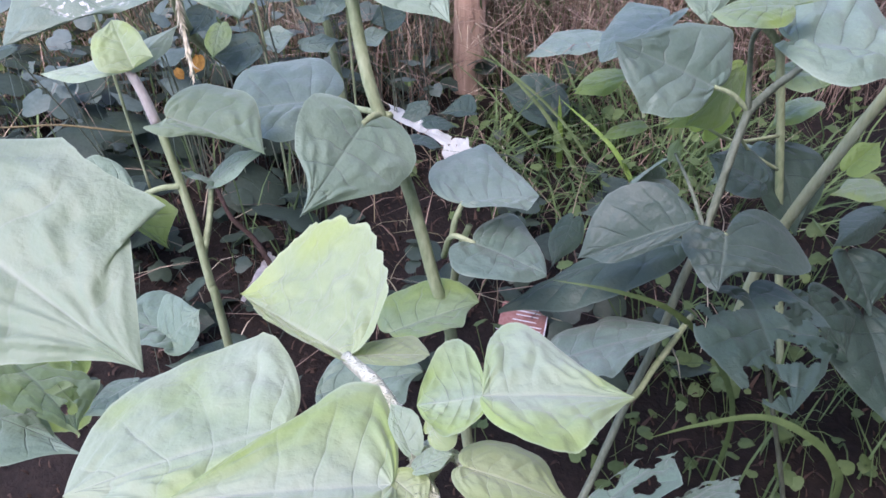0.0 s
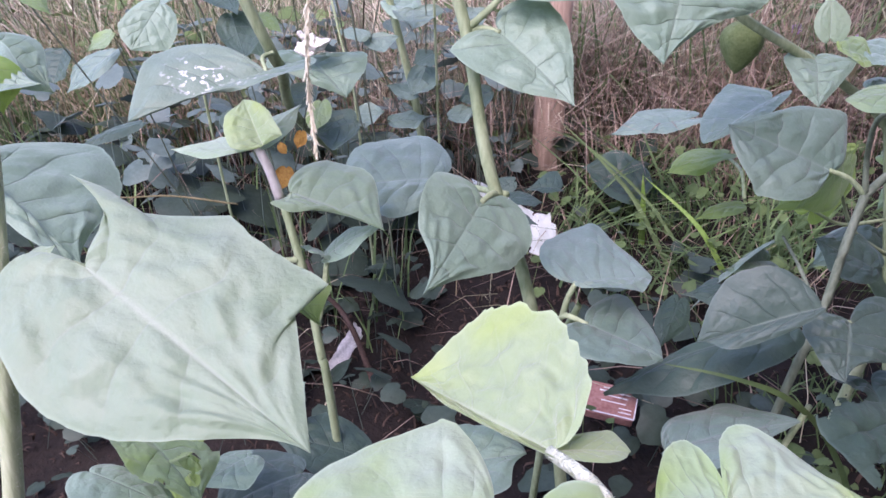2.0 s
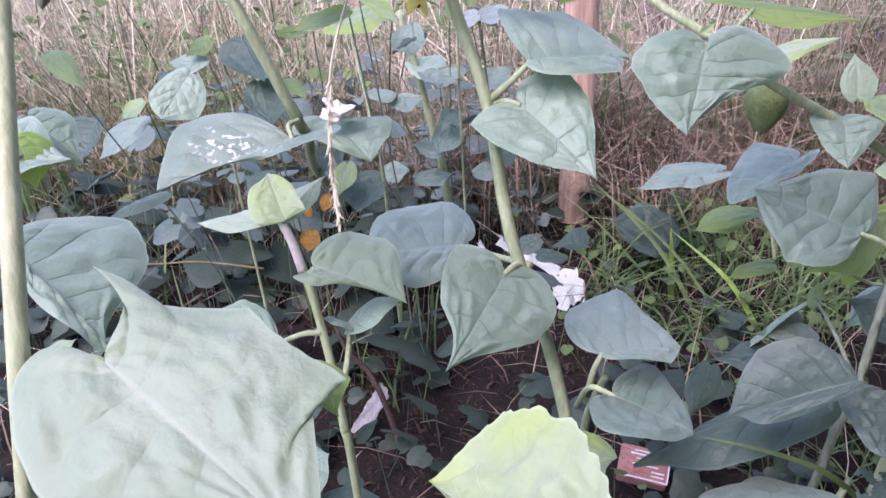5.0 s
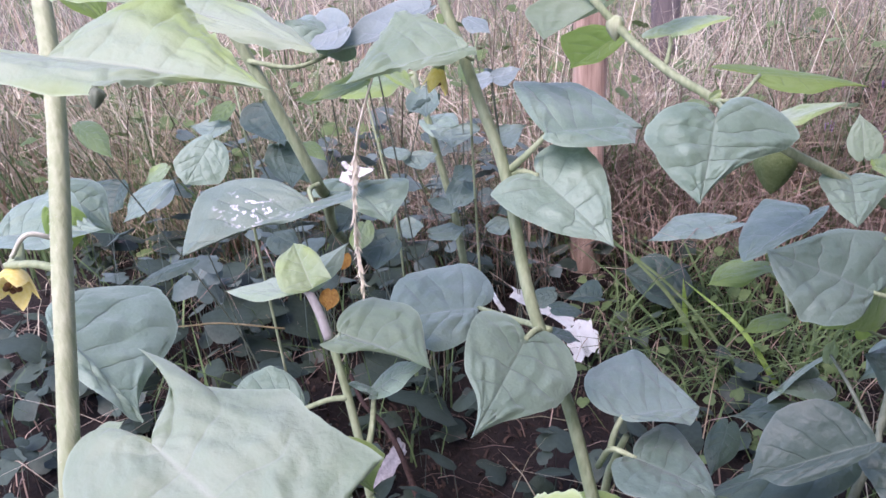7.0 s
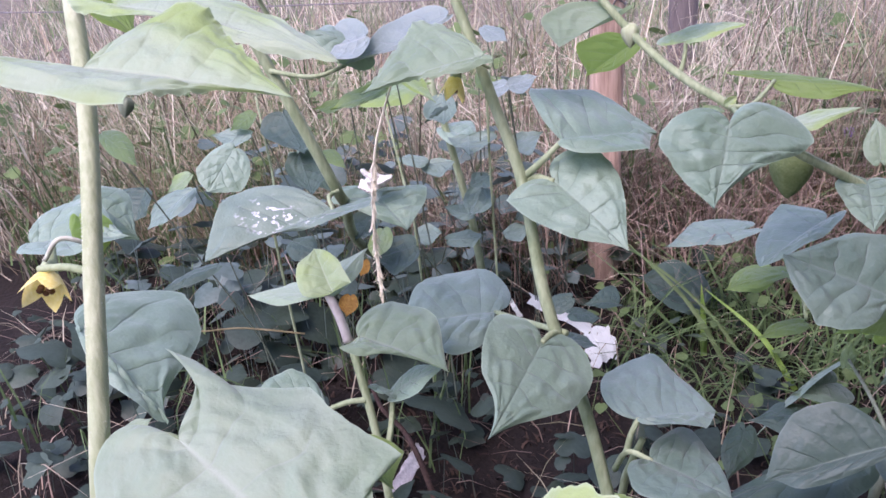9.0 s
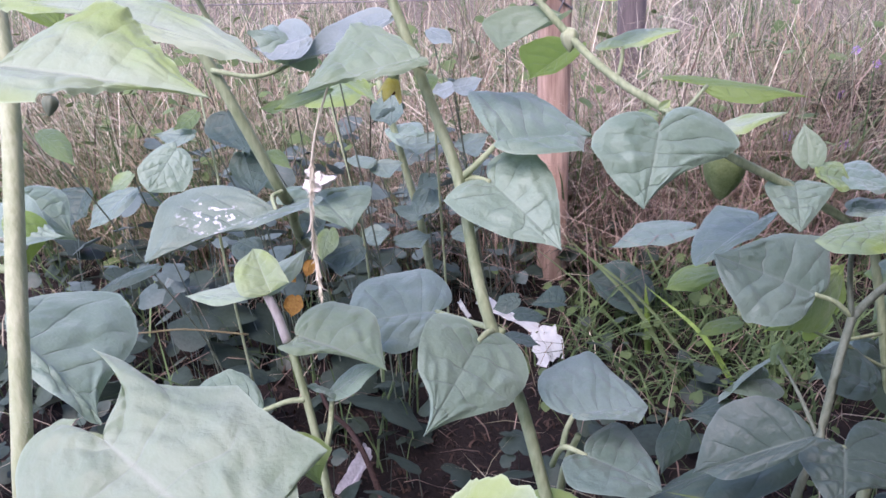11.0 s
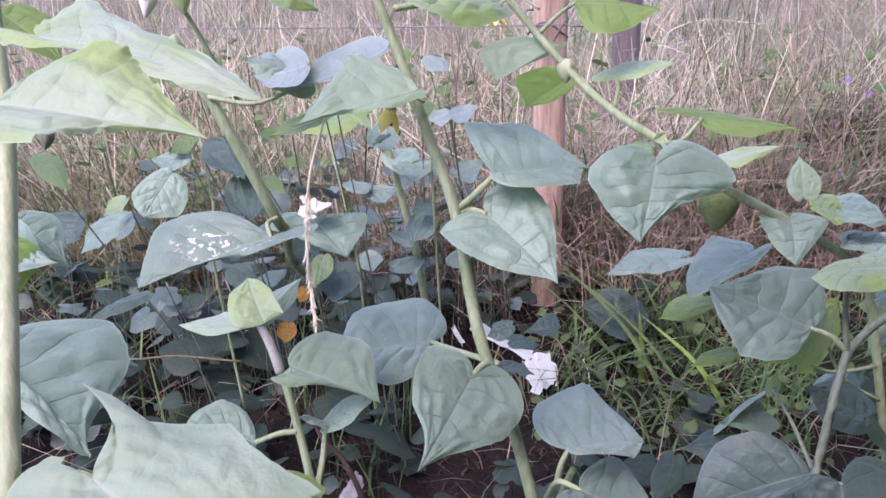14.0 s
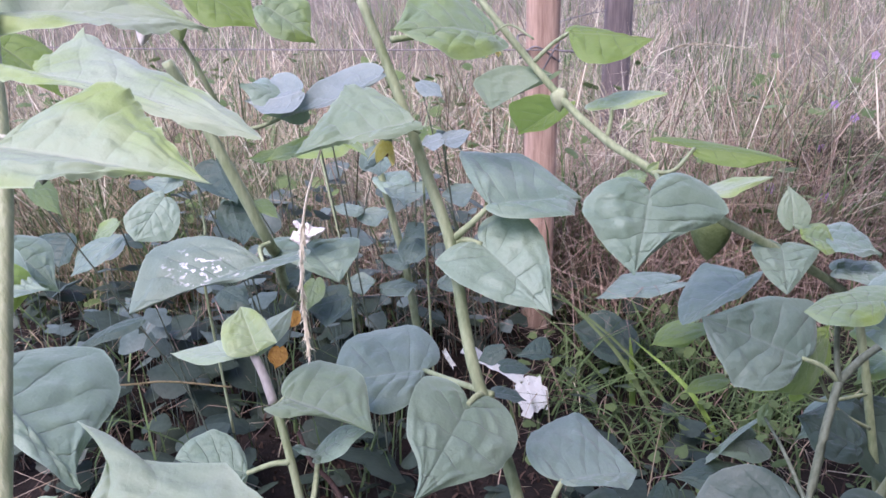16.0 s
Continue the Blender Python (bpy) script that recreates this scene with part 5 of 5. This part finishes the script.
def cover(name, material, n, seed, inside, size0, size1, h0, h1, label):
    """Small lobed leaves on short stalks, close over the soil."""
    rnd = random.Random(seed)
    verts, faces = [], []
    shape = [(0, 0.02), (-0.16, -0.12), (-0.36, -0.10), (-0.52, 0.06), (-0.58, 0.28), (-0.50, 0.52), (-0.34, 0.72), (-0.16, 0.88), (0, 1.0), (0.16, 0.88), (0.34, 0.72), (0.50, 0.52), (0.58, 0.28), (0.52, 0.06), (0.36, -0.10), (0.16, -0.12)]
    done = 0
    while done < n:
        x, y, keep = inside(rnd)
        if rnd.random() > keep:
            continue
        done += 1
        size, z = rnd.uniform(size0, size1), ground_height(x, y) + rnd.uniform(h0, h1)
        turn = Euler((rnd.uniform(-0.55, 0.75), rnd.uniform(-0.5, 0.5), rnd.uniform(0, math.tau))).to_matrix()
        k = len(verts)
        verts.append(tuple(Vector((x, y, z)) + turn @ Vector((0, 0.35 * size, 0.06 * size))))
        for a, b in shape:
            wave = rnd.uniform(0.90, 1.06)
            verts.append(tuple(Vector((x, y, z)) + turn @ Vector((a * size * wave, b * size * wave, -0.10 * size * (a * a * 3 + (b - 0.3) ** 2) + rnd.uniform(-0.03, 0.03) * size))))
        m = len(shape)
        faces += [(k, k + 1 + i, k + 1 + (i + 1) % m) for i in range(m)]
        g = ground_height(x, y) - 0.003
        w, fx, fy = 0.0004, rnd.uniform(-0.03, 0.03), rnd.uniform(-0.03, 0.03)
        kk = len(verts)
        verts += [(x - w, y, z), (x + w, y, z), (x + fx + w, y + fy, g), (x + fx - w, y + fy, g)]
        faces.append((kk, kk + 1, kk + 2, kk + 3))
    ob = mesh_object(name, verts, faces, material)
    return tagged(ob, label, "ground cover", kind="stuff")


def shade_bed(rnd):
    x, y = rnd.uniform(-0.75, 0.35), rnd.uniform(0.42, 1.25)
    if 0.0 < x < 0.17 and 0.62 < y < 0.93:
        return x, y, 0.0
    return x, y, 0.75 if (x > -0.3 and y < 0.72) else (1.0 if x < 0.13 else 0.5)


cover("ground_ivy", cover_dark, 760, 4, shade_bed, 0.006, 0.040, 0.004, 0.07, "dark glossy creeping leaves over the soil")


def clover_bed(rnd):
    x, y = rnd.uniform(0.05, 0.75), rnd.uniform(0.35, 1.25)
    return x, y, 1.0 if y > 0.8 or x > 0.3 else 0.15


def corner_bed(rnd):
    return rnd.uniform(0.22, 0.5), rnd.uniform(0.24, 0.5), 1.0


cover("seedlings", clover_green, 90, 61, corner_bed, 0.006, 0.015, 0.004, 0.035, "small oval weed seedlings under the leaves")
cover("clover", clover_green, 480, 5, clover_bed, 0.008, 0.018, 0.005, 0.07, "small fresh green clover and weed leaves")


# ---- flowers, husks and small things ----
def flower(parent, top, bottom, radius, label):
    """Hanging bell of five pointed petals with a dark throat."""
    top, bottom = Vector(top), Vector(bottom)
    axis = (bottom - top).normalized()
    a = axis.orthogonal().normalized()
    b = axis.cross(a)
    length = (bottom - top).length
    bm, rings, sides = bmesh.new(), [], 30
    for i in range(9):
        f = i / 8
        ring = []
        for k in range(sides):
            w = k * math.tau / sides
            star = abs(((k / sides * 5) % 1.0) - 0.5) * 2
            r = radius * (0.25 + 0.75 * f ** 0.7) * (1 - 0.28 * f * star)
            ring.append(bm.verts.new(top + axis * (length * f * (1 - 0.45 * f * star)) + (a * math.cos(w) + b * math.sin(w)) * r))
        rings.append(ring)
    for u, v in zip(rings, rings[1:]):
        for k in range(sides):
            bm.faces.new((u[k], u[(k + 1) % sides], v[(k + 1) % sides], v[k]))
    bm.faces.new(rings[0])
    bloom = part("flower", bm, petal_yellow, parent, label)
    bm = bmesh.new()
    for k in range(5):
        w = k * math.tau / 5 + 0.3
        c = top + axis * length * 0.62 + (a * math.cos(w) + b * math.sin(w)) * radius * 0.22
        bmesh.ops.create_icosphere(bm, subdivisions=2, radius=radius * 0.13, matrix=Matrix.Translation(c))
    part("anther", bm, petal_brown, bloom, "dark brown anthers")
    cup = tube([top - axis * length * 0.9, top - axis * length * 0.35, top + axis * length * 0.15], radius * 0.12, radius * 0.42, 8, 4, 0.05)
    part("calyx", cup, stem_green, bloom)


def husk(parent, top, bottom, radius, material, label):
    """Five-ribbed papery lantern, pointed below."""
    top, bottom = Vector(top), Vector(bottom)
    axis = bottom - top
    a = axis.orthogonal().normalized()
    b = axis.normalized().cross(a)
    bm, rings, sides = bmesh.new(), [], 30
    for i in range(15):
        f = i / 14
        r = radius * max(0.04, math.sin(math.pi * min(1.0, f ** 0.75)) ** 0.7 * (1 - 0.25 * f))
        rings.append([bm.verts.new(top + axis * f + (a * math.cos(k * math.tau / sides) + b * math.sin(k * math.tau / sides)) * r * (0.93 + 0.09 * abs(math.cos(k * math.tau / sides * 2.5)) ** 3)) for k in range(sides)])
    for u, v in zip(rings, rings[1:]):
        for k in range(sides):
            bm.faces.new((u[k], u[(k + 1) % sides], v[(k + 1) % sides], v[k]))
    bm.faces.new(rings[0])
    bm.faces.new(rings[-1])
    part("husk", bm, material, parent, label)


flower(near, (-0.112, 0.196, 0.473), (-0.110, 0.186, 0.466), 0.0098, "yellow bell flower with brown throat")
stalk(near, "petiole", [(-0.094, 0.206, 0.478), (-0.104, 0.198, 0.486), (-0.112, 0.196, 0.478)], 0.0010, 0.0009, stem_pale)
flower(tall, (0.027, 0.377, 0.499), (0.024, 0.372, 0.486), 0.0082, "small yellow bell flower hanging down")
stalk(tall, "petiole", [(0.045, 0.385, 0.50), (0.032, 0.380, 0.508), (0.027, 0.377, 0.501)], 0.0009, 0.0008, stem_green)
flower(arch, (0.086, 0.569, 0.527), (0.086, 0.565, 0.514), 0.0085, "yellow bell flower hanging from the branch")
stalk(arch, "petiole", [(0.118, 0.560, 0.527), (0.10, 0.567, 0.537), (0.086, 0.569, 0.529)], 0.0009, 0.0008, stem_green)
husk(arch, (0.138, 0.561, 0.490), (0.138, 0.555, 0.472), 0.0078, stem_purple, "closed grey-green bud")
husk(arch, (0.257, 0.534, 0.396), (0.252, 0.523, 0.360), 0.0175, husk_green, "green papery husk")
husk(near, (-0.073, 0.214, 0.534), (-0.074, 0.211, 0.527), 0.0032, stem_grey, "small hairy bud")
stalk(near, "petiole", [(-0.093, 0.214, 0.545), (-0.08, 0.214, 0.542), (-0.073, 0.214, 0.534)], 0.0010, 0.0009, stem_pale)
husk(near, (-0.098, 0.415, 0.568), (-0.094, 0.410, 0.550), 0.0075, leaf_tender, "opening pale bud")
husk(near, (-0.112, 0.412, 0.566), (-0.117, 0.408, 0.549), 0.0058, petal_cream, "white petals tinged with pink")
stalk(near, "branch", [(-0.085, 0.43, 0.51), (-0.095, 0.42, 0.545), (-0.105, 0.413, 0.566)], 0.0018, 0.0012, stem_green)


def sheet(name, corner, along, across, material, label, category, crumple, seed, nu=18, nv=10, torn=0.08):
    """Crumpled or creased paper with torn edges and a real thickness."""
    corner, along, across = Vector(corner), Vector(along), Vector(across)
    n = along.cross(across).normalized()
    rnd = random.Random(seed)
    bm, grid = bmesh.new(), []
    for i in range(nu + 1):
        row = []
        for j in range(nv + 1):
            f, g = i / nu, j / nv
            edge = (rnd.uniform(-torn, torn) if i in (0, nu) else 0, rnd.uniform(-torn, torn) if j in (0, nv) else 0)
            lift = crumple * (noise.noise((f * 4 + seed, g * 3, 1.0)) + 0.5 * abs(noise.noise((f * 9, g * 7 + seed, 2.0))))
            row.append(bm.verts.new(corner + along * (f + edge[0]) + across * (g + edge[1]) + n * lift))
        grid.append(row)
    for i in range(nu):
        for j in range(nv):
            bm.faces.new((grid[i][j], grid[i + 1][j], grid[i + 1][j + 1], grid[i][j + 1]))
    bmesh.ops.solidify(bm, geom=bm.faces[:], thickness=0.0006)
    ob = part(name, bm, material, None, smooth=False)
    return tagged(ob, label, category)


sheet("white_paper", (0.043, 0.858, 0.083), (0.080, -0.011, -0.043), (0.003, 0.024, 0.004), paper_white, "narrow crumpled strip of white paper lying among the weeds", "litter", 0.004, 3, 16, 4, 0.05)
sheet("white_paper", (0.110, 0.848, 0.042), (0.036, 0.008, 0.010), (0.014, -0.034, -0.030), paper_white, "folded bright white paper standing beside the grass", "litter", 0.004, 11, 10, 10, 0.09)
sheet("white_paper", (0.017, 0.856, 0.087), (0.014, -0.009, -0.021), (0.005, 0.002, 0.004), paper_white, "small torn scrap of white paper caught in the weeds", "litter", 0.003, 21, 8, 3, 0.1)
sheet("torn_label", (-0.109, 0.592, 0.000), (0.033, 0.026, 0.046), (0.011, -0.004, -0.013), paper_dirty, "torn dirty white label stuck in the soil", "litter", 0.002, 5, 14, 6, 0.05)

carton = thing("printed_carton", (0.185, 0.52, 0.0), "crushed red printed carton with pale edge lines on the soil", "carton")
bm = bmesh.new()
bmesh.ops.create_cube(bm, size=1.0, matrix=Matrix.Translation((0.192, 0.528, 0.024)) @ Euler((0.35, 0.05, -0.25)).to_matrix().to_4x4() @ Matrix.Diagonal((0.046, 0.034, 0.014, 1)))
bmesh.ops.bevel(bm, geom=bm.edges[:], offset=0.0012, segments=2, affect="EDGES")
part("box", bm, carton_red, carton, smooth=False)
face = Matrix.Translation((0.192, 0.528, 0.024)) @ Euler((0.35, 0.05, -0.25)).to_matrix().to_4x4()
for x, y, w, h in ((0.0235, 0.0, 0.0012, 0.032), (0.0, -0.0155, 0.048, 0.0012), (0.002, 0.012, 0.024, 0.0014), (0.002, 0.0085, 0.030, 0.0014), (0.004, 0.004, 0.022, 0.001), (0.014, -0.007, 0.012, 0.001), (0.014, -0.011, 0.012, 0.001), (0.002, -0.002, 0.024, 0.001)):
    bm = bmesh.new()
    bmesh.ops.create_cube(bm, size=1.0, matrix=face @ Matrix.Translation((x, y, 0.0073)) @ Matrix.Diagonal((w, h, 0.0006, 1)))
    part("print_bar", bm, paper_dirty, carton, smooth=False)

awn = thing("dry_grass_stalk", (-0.005, 0.351, 0.499), "bleached dry grass stalk with bristly seed head hanging from a leaf", "grass stalk")
hang = [(-0.004, 0.353, 0.503), (-0.015, 0.351, 0.474), (-0.020, 0.349, 0.448), (-0.024, 0.352, 0.412), (-0.023, 0.349, 0.377)]
part("stalk", tube(hang, 0.0006, 0.0010, 6, 8, 0.0), straw_pale, awn)
rnd = random.Random(9)
line = smooth_line(hang, 24)
bm = bmesh.new()
for p in line[36:]:
    for k in range(3):
        out = Vector((rnd.uniform(-1, 1), rnd.uniform(-1, 1), rnd.uniform(-0.9, 0.2))).normalized()
        side = out.cross(Vector((0, 0, 1))).normalized() * 0.0009
        tip = p + out * rnd.uniform(0.002, 0.005) + Vector((0, 0, -0.004))
        bm.faces.new([bm.verts.new(q) for q in (p - side, p + side, tip)])
part("seed_head", bm, straw_pale, awn)

ball = bmesh.new()
for k in range(9):
    m = Matrix.Translation((-0.073 + rnd.uniform(-0.008, 0.008), 0.571 + rnd.uniform(-0.005, 0.005), 0.368 + rnd.uniform(-0.004, 0.005)))
    bmesh.ops.create_icosphere(ball, subdivisions=3, radius=rnd.uniform(0.0055, 0.0075), matrix=m @ Euler((rnd.uniform(-1, 1), rnd.uniform(-1, 1), 0)).to_matrix().to_4x4() @ Matrix.Diagonal((1.2, 1, 0.35, 1)))
for v in ball.verts:
    v.co += Vector(noise.noise_vector(v.co * 260)) * 0.0022 + Vector(noise.noise_vector(v.co * 800)) * 0.0008
tagged(part("fallen_petals", ball, petal_cream, None), "clump of fallen cream petals resting on a leaf", "petals")


def dead_leaf(base, tip, side_a, side_b, material, label):
    ob = thing("fallen_leaf", base, label, "leaf", "withered leaves")
    leaf(ob, material, base, tip, side_a, side_b, fold=0.2)


dead_leaf((-0.109, 0.566, 0.258), (-0.112, 0.554, 0.243), (-0.119, 0.561, 0.254), (-0.101, 0.560, 0.252), leaf_orange, "withered orange leaf hanging in the shade")
dead_leaf((-0.098, 0.592, 0.282), (-0.102, 0.586, 0.268), (-0.105, 0.590, 0.276), (-0.093, 0.588, 0.274), leaf_orange, "withered yellow-orange leaf hanging in the shade")
dead_leaf((-0.118, 0.586, 0.272), (-0.111, 0.582, 0.265), (-0.112, 0.586, 0.272), (-0.117, 0.582, 0.266), leaf_orange, "small withered yellow leaf")


def strand(name, points, r0, r1, material, label, category):
    ob = thing(name, points[0], label, category)
    part("stalk", tube(points, r0, r1, 8, 6, 0.1), material, ob)
    return ob


twig = strand("fallen_stalk", [(-0.30, 0.45, 0.30), (-0.217, 0.464, 0.284), (-0.18, 0.485, 0.274), (-0.135, 0.505, 0.256)], 0.0006, 0.0009, straw_dull, "yellowish grass stalk lying across the dark leaves", "grass stalk")
strand("fallen_twig", [(-0.130, 0.660, 0.10), (-0.112, 0.632, 0.082), (-0.090, 0.622, 0.062), (-0.070, 0.598, 0.044), (-0.050, 0.575, -0.004)], 0.0022, 0.0034, bark, "brown dead twig stuck in the soil", "twig")


def blade(points, width, material, label):
    """A broad grass blade: a channelled ribbon along a line, tapering to its tip."""
    line = smooth_line(points, 8)
    n = len(line)
    bm, rows = bmesh.new(), []
    for i, p in enumerate(line):
        d = (line[min(i + 1, n - 1)] - line[max(i - 1, 0)]).normalized()
        s = d.cross(Vector((0.1, -0.8, 0.6))).normalized()
        k = s.cross(d)
        w = width / 2 * (1 - (i / (n - 1)) ** 2.5) + 0.0002
        rows.append([bm.verts.new(p - s * w), bm.verts.new(p + k * w * 0.35), bm.verts.new(p + s * w)])
    for u, v in zip(rows, rows[1:]):
        for k in range(2):
            bm.faces.new((u[k], u[k + 1], v[k + 1], v[k]))
    ob = thing("grass_plant", points[0], label, "grass plant", "broad grass plants")
    part("blade", bm, material, ob)
    return ob


blade([(0.367, 0.783, 0.0), (0.33, 0.82, 0.055), (0.269, 0.883, 0.092)], 0.007, grass_bright, "bright green grass blade bent over the tuft")
blade([(0.272, 0.86, 0.0), (0.272, 0.88, 0.05), (0.268, 0.886, 0.095)], 0.0085, grass_bright, "bright green upright grass blade")
blade([(0.300, 0.795, 0.0), (0.26, 0.87, 0.06), (0.219, 0.92, 0.095), (0.166, 1.004, 0.118)], 0.006, clover_green, "long pale green grass blade arching to the stake")
blade([(0.330, 0.80, 0.0), (0.27, 0.88, 0.065), (0.20, 0.96, 0.10), (0.15, 1.02, 0.10)], 0.004, clover_green, "long thin pale green grass blade")
blade([(0.327, 0.335, -0.003), (0.327, 0.335, 0.105), (0.296, 0.329, 0.179), (0.254, 0.310, 0.235), (0.217, 0.310, 0.252), (0.181, 0.326, 0.248)], 0.0045, clover_green, "green grass blade lying over a shade-coloured leaf")
blade([(0.325, 0.205, -0.003), (0.325, 0.205, 0.181), (0.317, 0.208, 0.218), (0.299, 0.211, 0.238), (0.276, 0.217, 0.246), (0.244, 0.215, 0.243), (0.218, 0.211, 0.238)], 0.0046, clover_green, "broad pale grass blade arching over the soil")


def violet(at, foot, seed):
    """Small purple meadow flower on a thin stem."""
    ob = thing("meadow_flower", foot, "small purple meadow flower on a thin stem in dry grass", "flower", "purple meadow flowers")
    part("stem", tube([foot, ((at[0] + foot[0]) / 2 + 0.01, (at[1] + foot[1]) / 2, (at[2] + foot[2]) / 2), at], 0.0012, 0.0009, 6, 5, 0.0), stem_green, ob)
    r = random.Random(seed)
    for k in range(5):
        w = k * math.tau / 5 + r.uniform(-0.2, 0.2)
        d, s = Vector((math.cos(w), -0.5, math.sin(w))).normalized(), Vector((-math.sin(w), 0, math.cos(w)))
        bm = bmesh.new()
        pts = [Vector(at) + d * (0.012 * f) + s * (0.005 * g * math.sin(math.pi * (0.15 + 0.75 * f))) + Vector((0, 0.004 * f * f, 0)) for f in (0, 0.35, 0.7, 1.0) for g in (-1, 0, 1)]
        vs = [bm.verts.new(p) for p in pts]
        for i in range(3):
            for j in range(2):
                bm.faces.new((vs[i * 3 + j], vs[i * 3 + j + 1], vs[i * 3 + j + 4], vs[i * 3 + j + 3]))
        part("petal", bm, petal_purple, ob)


for n, (x, y, z) in enumerate(((0.848, 1.717, 0.215), (0.893, 1.711, 0.185), (0.773, 1.573, 0.155), (0.590, 1.334, 0.150), (0.690, 1.335, 0.130), (0.98, 1.85, 0.30))):
    violet((x, y, z), (x + 0.02, y + 0.02, 0.0), n)


def mid_bed(rnd):
    x, y = rnd.uniform(-0.55, 0.13), rnd.uniform(0.80, 1.25)
    return x, y, 0.0 if x > -0.02 and y < 0.93 else 1.0


cover("dusky_weeds", cover_dusk, 230, 12, mid_bed, 0.014, 0.045, 0.05, 0.24, "blue-grey broad weed leaves in front of the dry grass")


def broad_bed(rnd):
    x, y = rnd.uniform(-0.6, -0.02), rnd.uniform(0.62, 1.1)
    return x, y, 1.0


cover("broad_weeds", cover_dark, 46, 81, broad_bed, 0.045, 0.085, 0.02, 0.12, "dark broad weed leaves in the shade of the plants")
ribbons("bed_grass", grass_green, scatter(160, 82, broad_bed, 0.05, 0.20, 0.0014, 0.0036, 1.0, 0.5), "single green grass blades between the shaded weeds", "grass")


def tangle_bed(rnd):
    x, y = rnd.uniform(-0.75, 0.5), rnd.uniform(0.5, 1.2)
    return x, y, 1.0 if y > 0.65 else 0.4


ribbons("dead_stems", straw_red, scatter(520, 51, tangle_bed, 0.02, 0.10, 0.0008, 0.0022, 2.6, 0.9), "thin brown dead stems tangled over the soil", "litter")
ribbons("fallen_straw", straw, scatter(260, 52, tangle_bed, 0.02, 0.14, 0.0008, 0.0020, 2.4, 0.9), "single bleached straws fallen between the weeds", "litter")


plume = thing("grass_plume", (0.487, 2.213, 0.0), "pale feathery grass plume bent over in the meadow", "grass stalk")
arc = [(0.487, 2.213, -0.004), (0.537, 2.213, 0.223), (0.609, 2.239, 0.273), (0.697, 2.247, 0.279), (0.817, 2.248, 0.263)]
part("stalk", tube(arc, 0.0016, 0.0010, 6, 8, 0.0), straw_pale, plume)
rnd = random.Random(77)
bm = bmesh.new()
for p in smooth_line(arc, 60)[110:]:
    for k in range(3):
        out = Vector((rnd.uniform(0.2, 1.2), rnd.uniform(-1, 1), rnd.uniform(-0.5, 0.5))).normalized()
        side = out.cross(Vector((0, 0.4, 1))).normalized() * 0.0014
        bm.faces.new([bm.verts.new(q) for q in (p - side, p + side, p + out * rnd.uniform(0.008, 0.022))])
part("seed_head", bm, straw_pale, plume)


def litter_bed(rnd):
    x, y = rnd.gauss(0.0, 0.35), rnd.gauss(0.65, 0.3)
    return x, y, 1.0 if y > 0.2 else 0.0


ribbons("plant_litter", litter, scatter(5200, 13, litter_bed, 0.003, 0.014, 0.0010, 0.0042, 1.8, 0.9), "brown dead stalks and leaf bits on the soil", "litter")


def weed_bed(rnd):
    x, y = rnd.uniform(-1.2, 0.9), rnd.uniform(1.12, 2.1)
    return x, y, 1.0 if x < 0.2 else 0.25


cover("meadow_weeds", clover_green, 820, 31, weed_bed, 0.010, 0.034, 0.03, 0.32, "green weed leaves scattered through the dry grass")
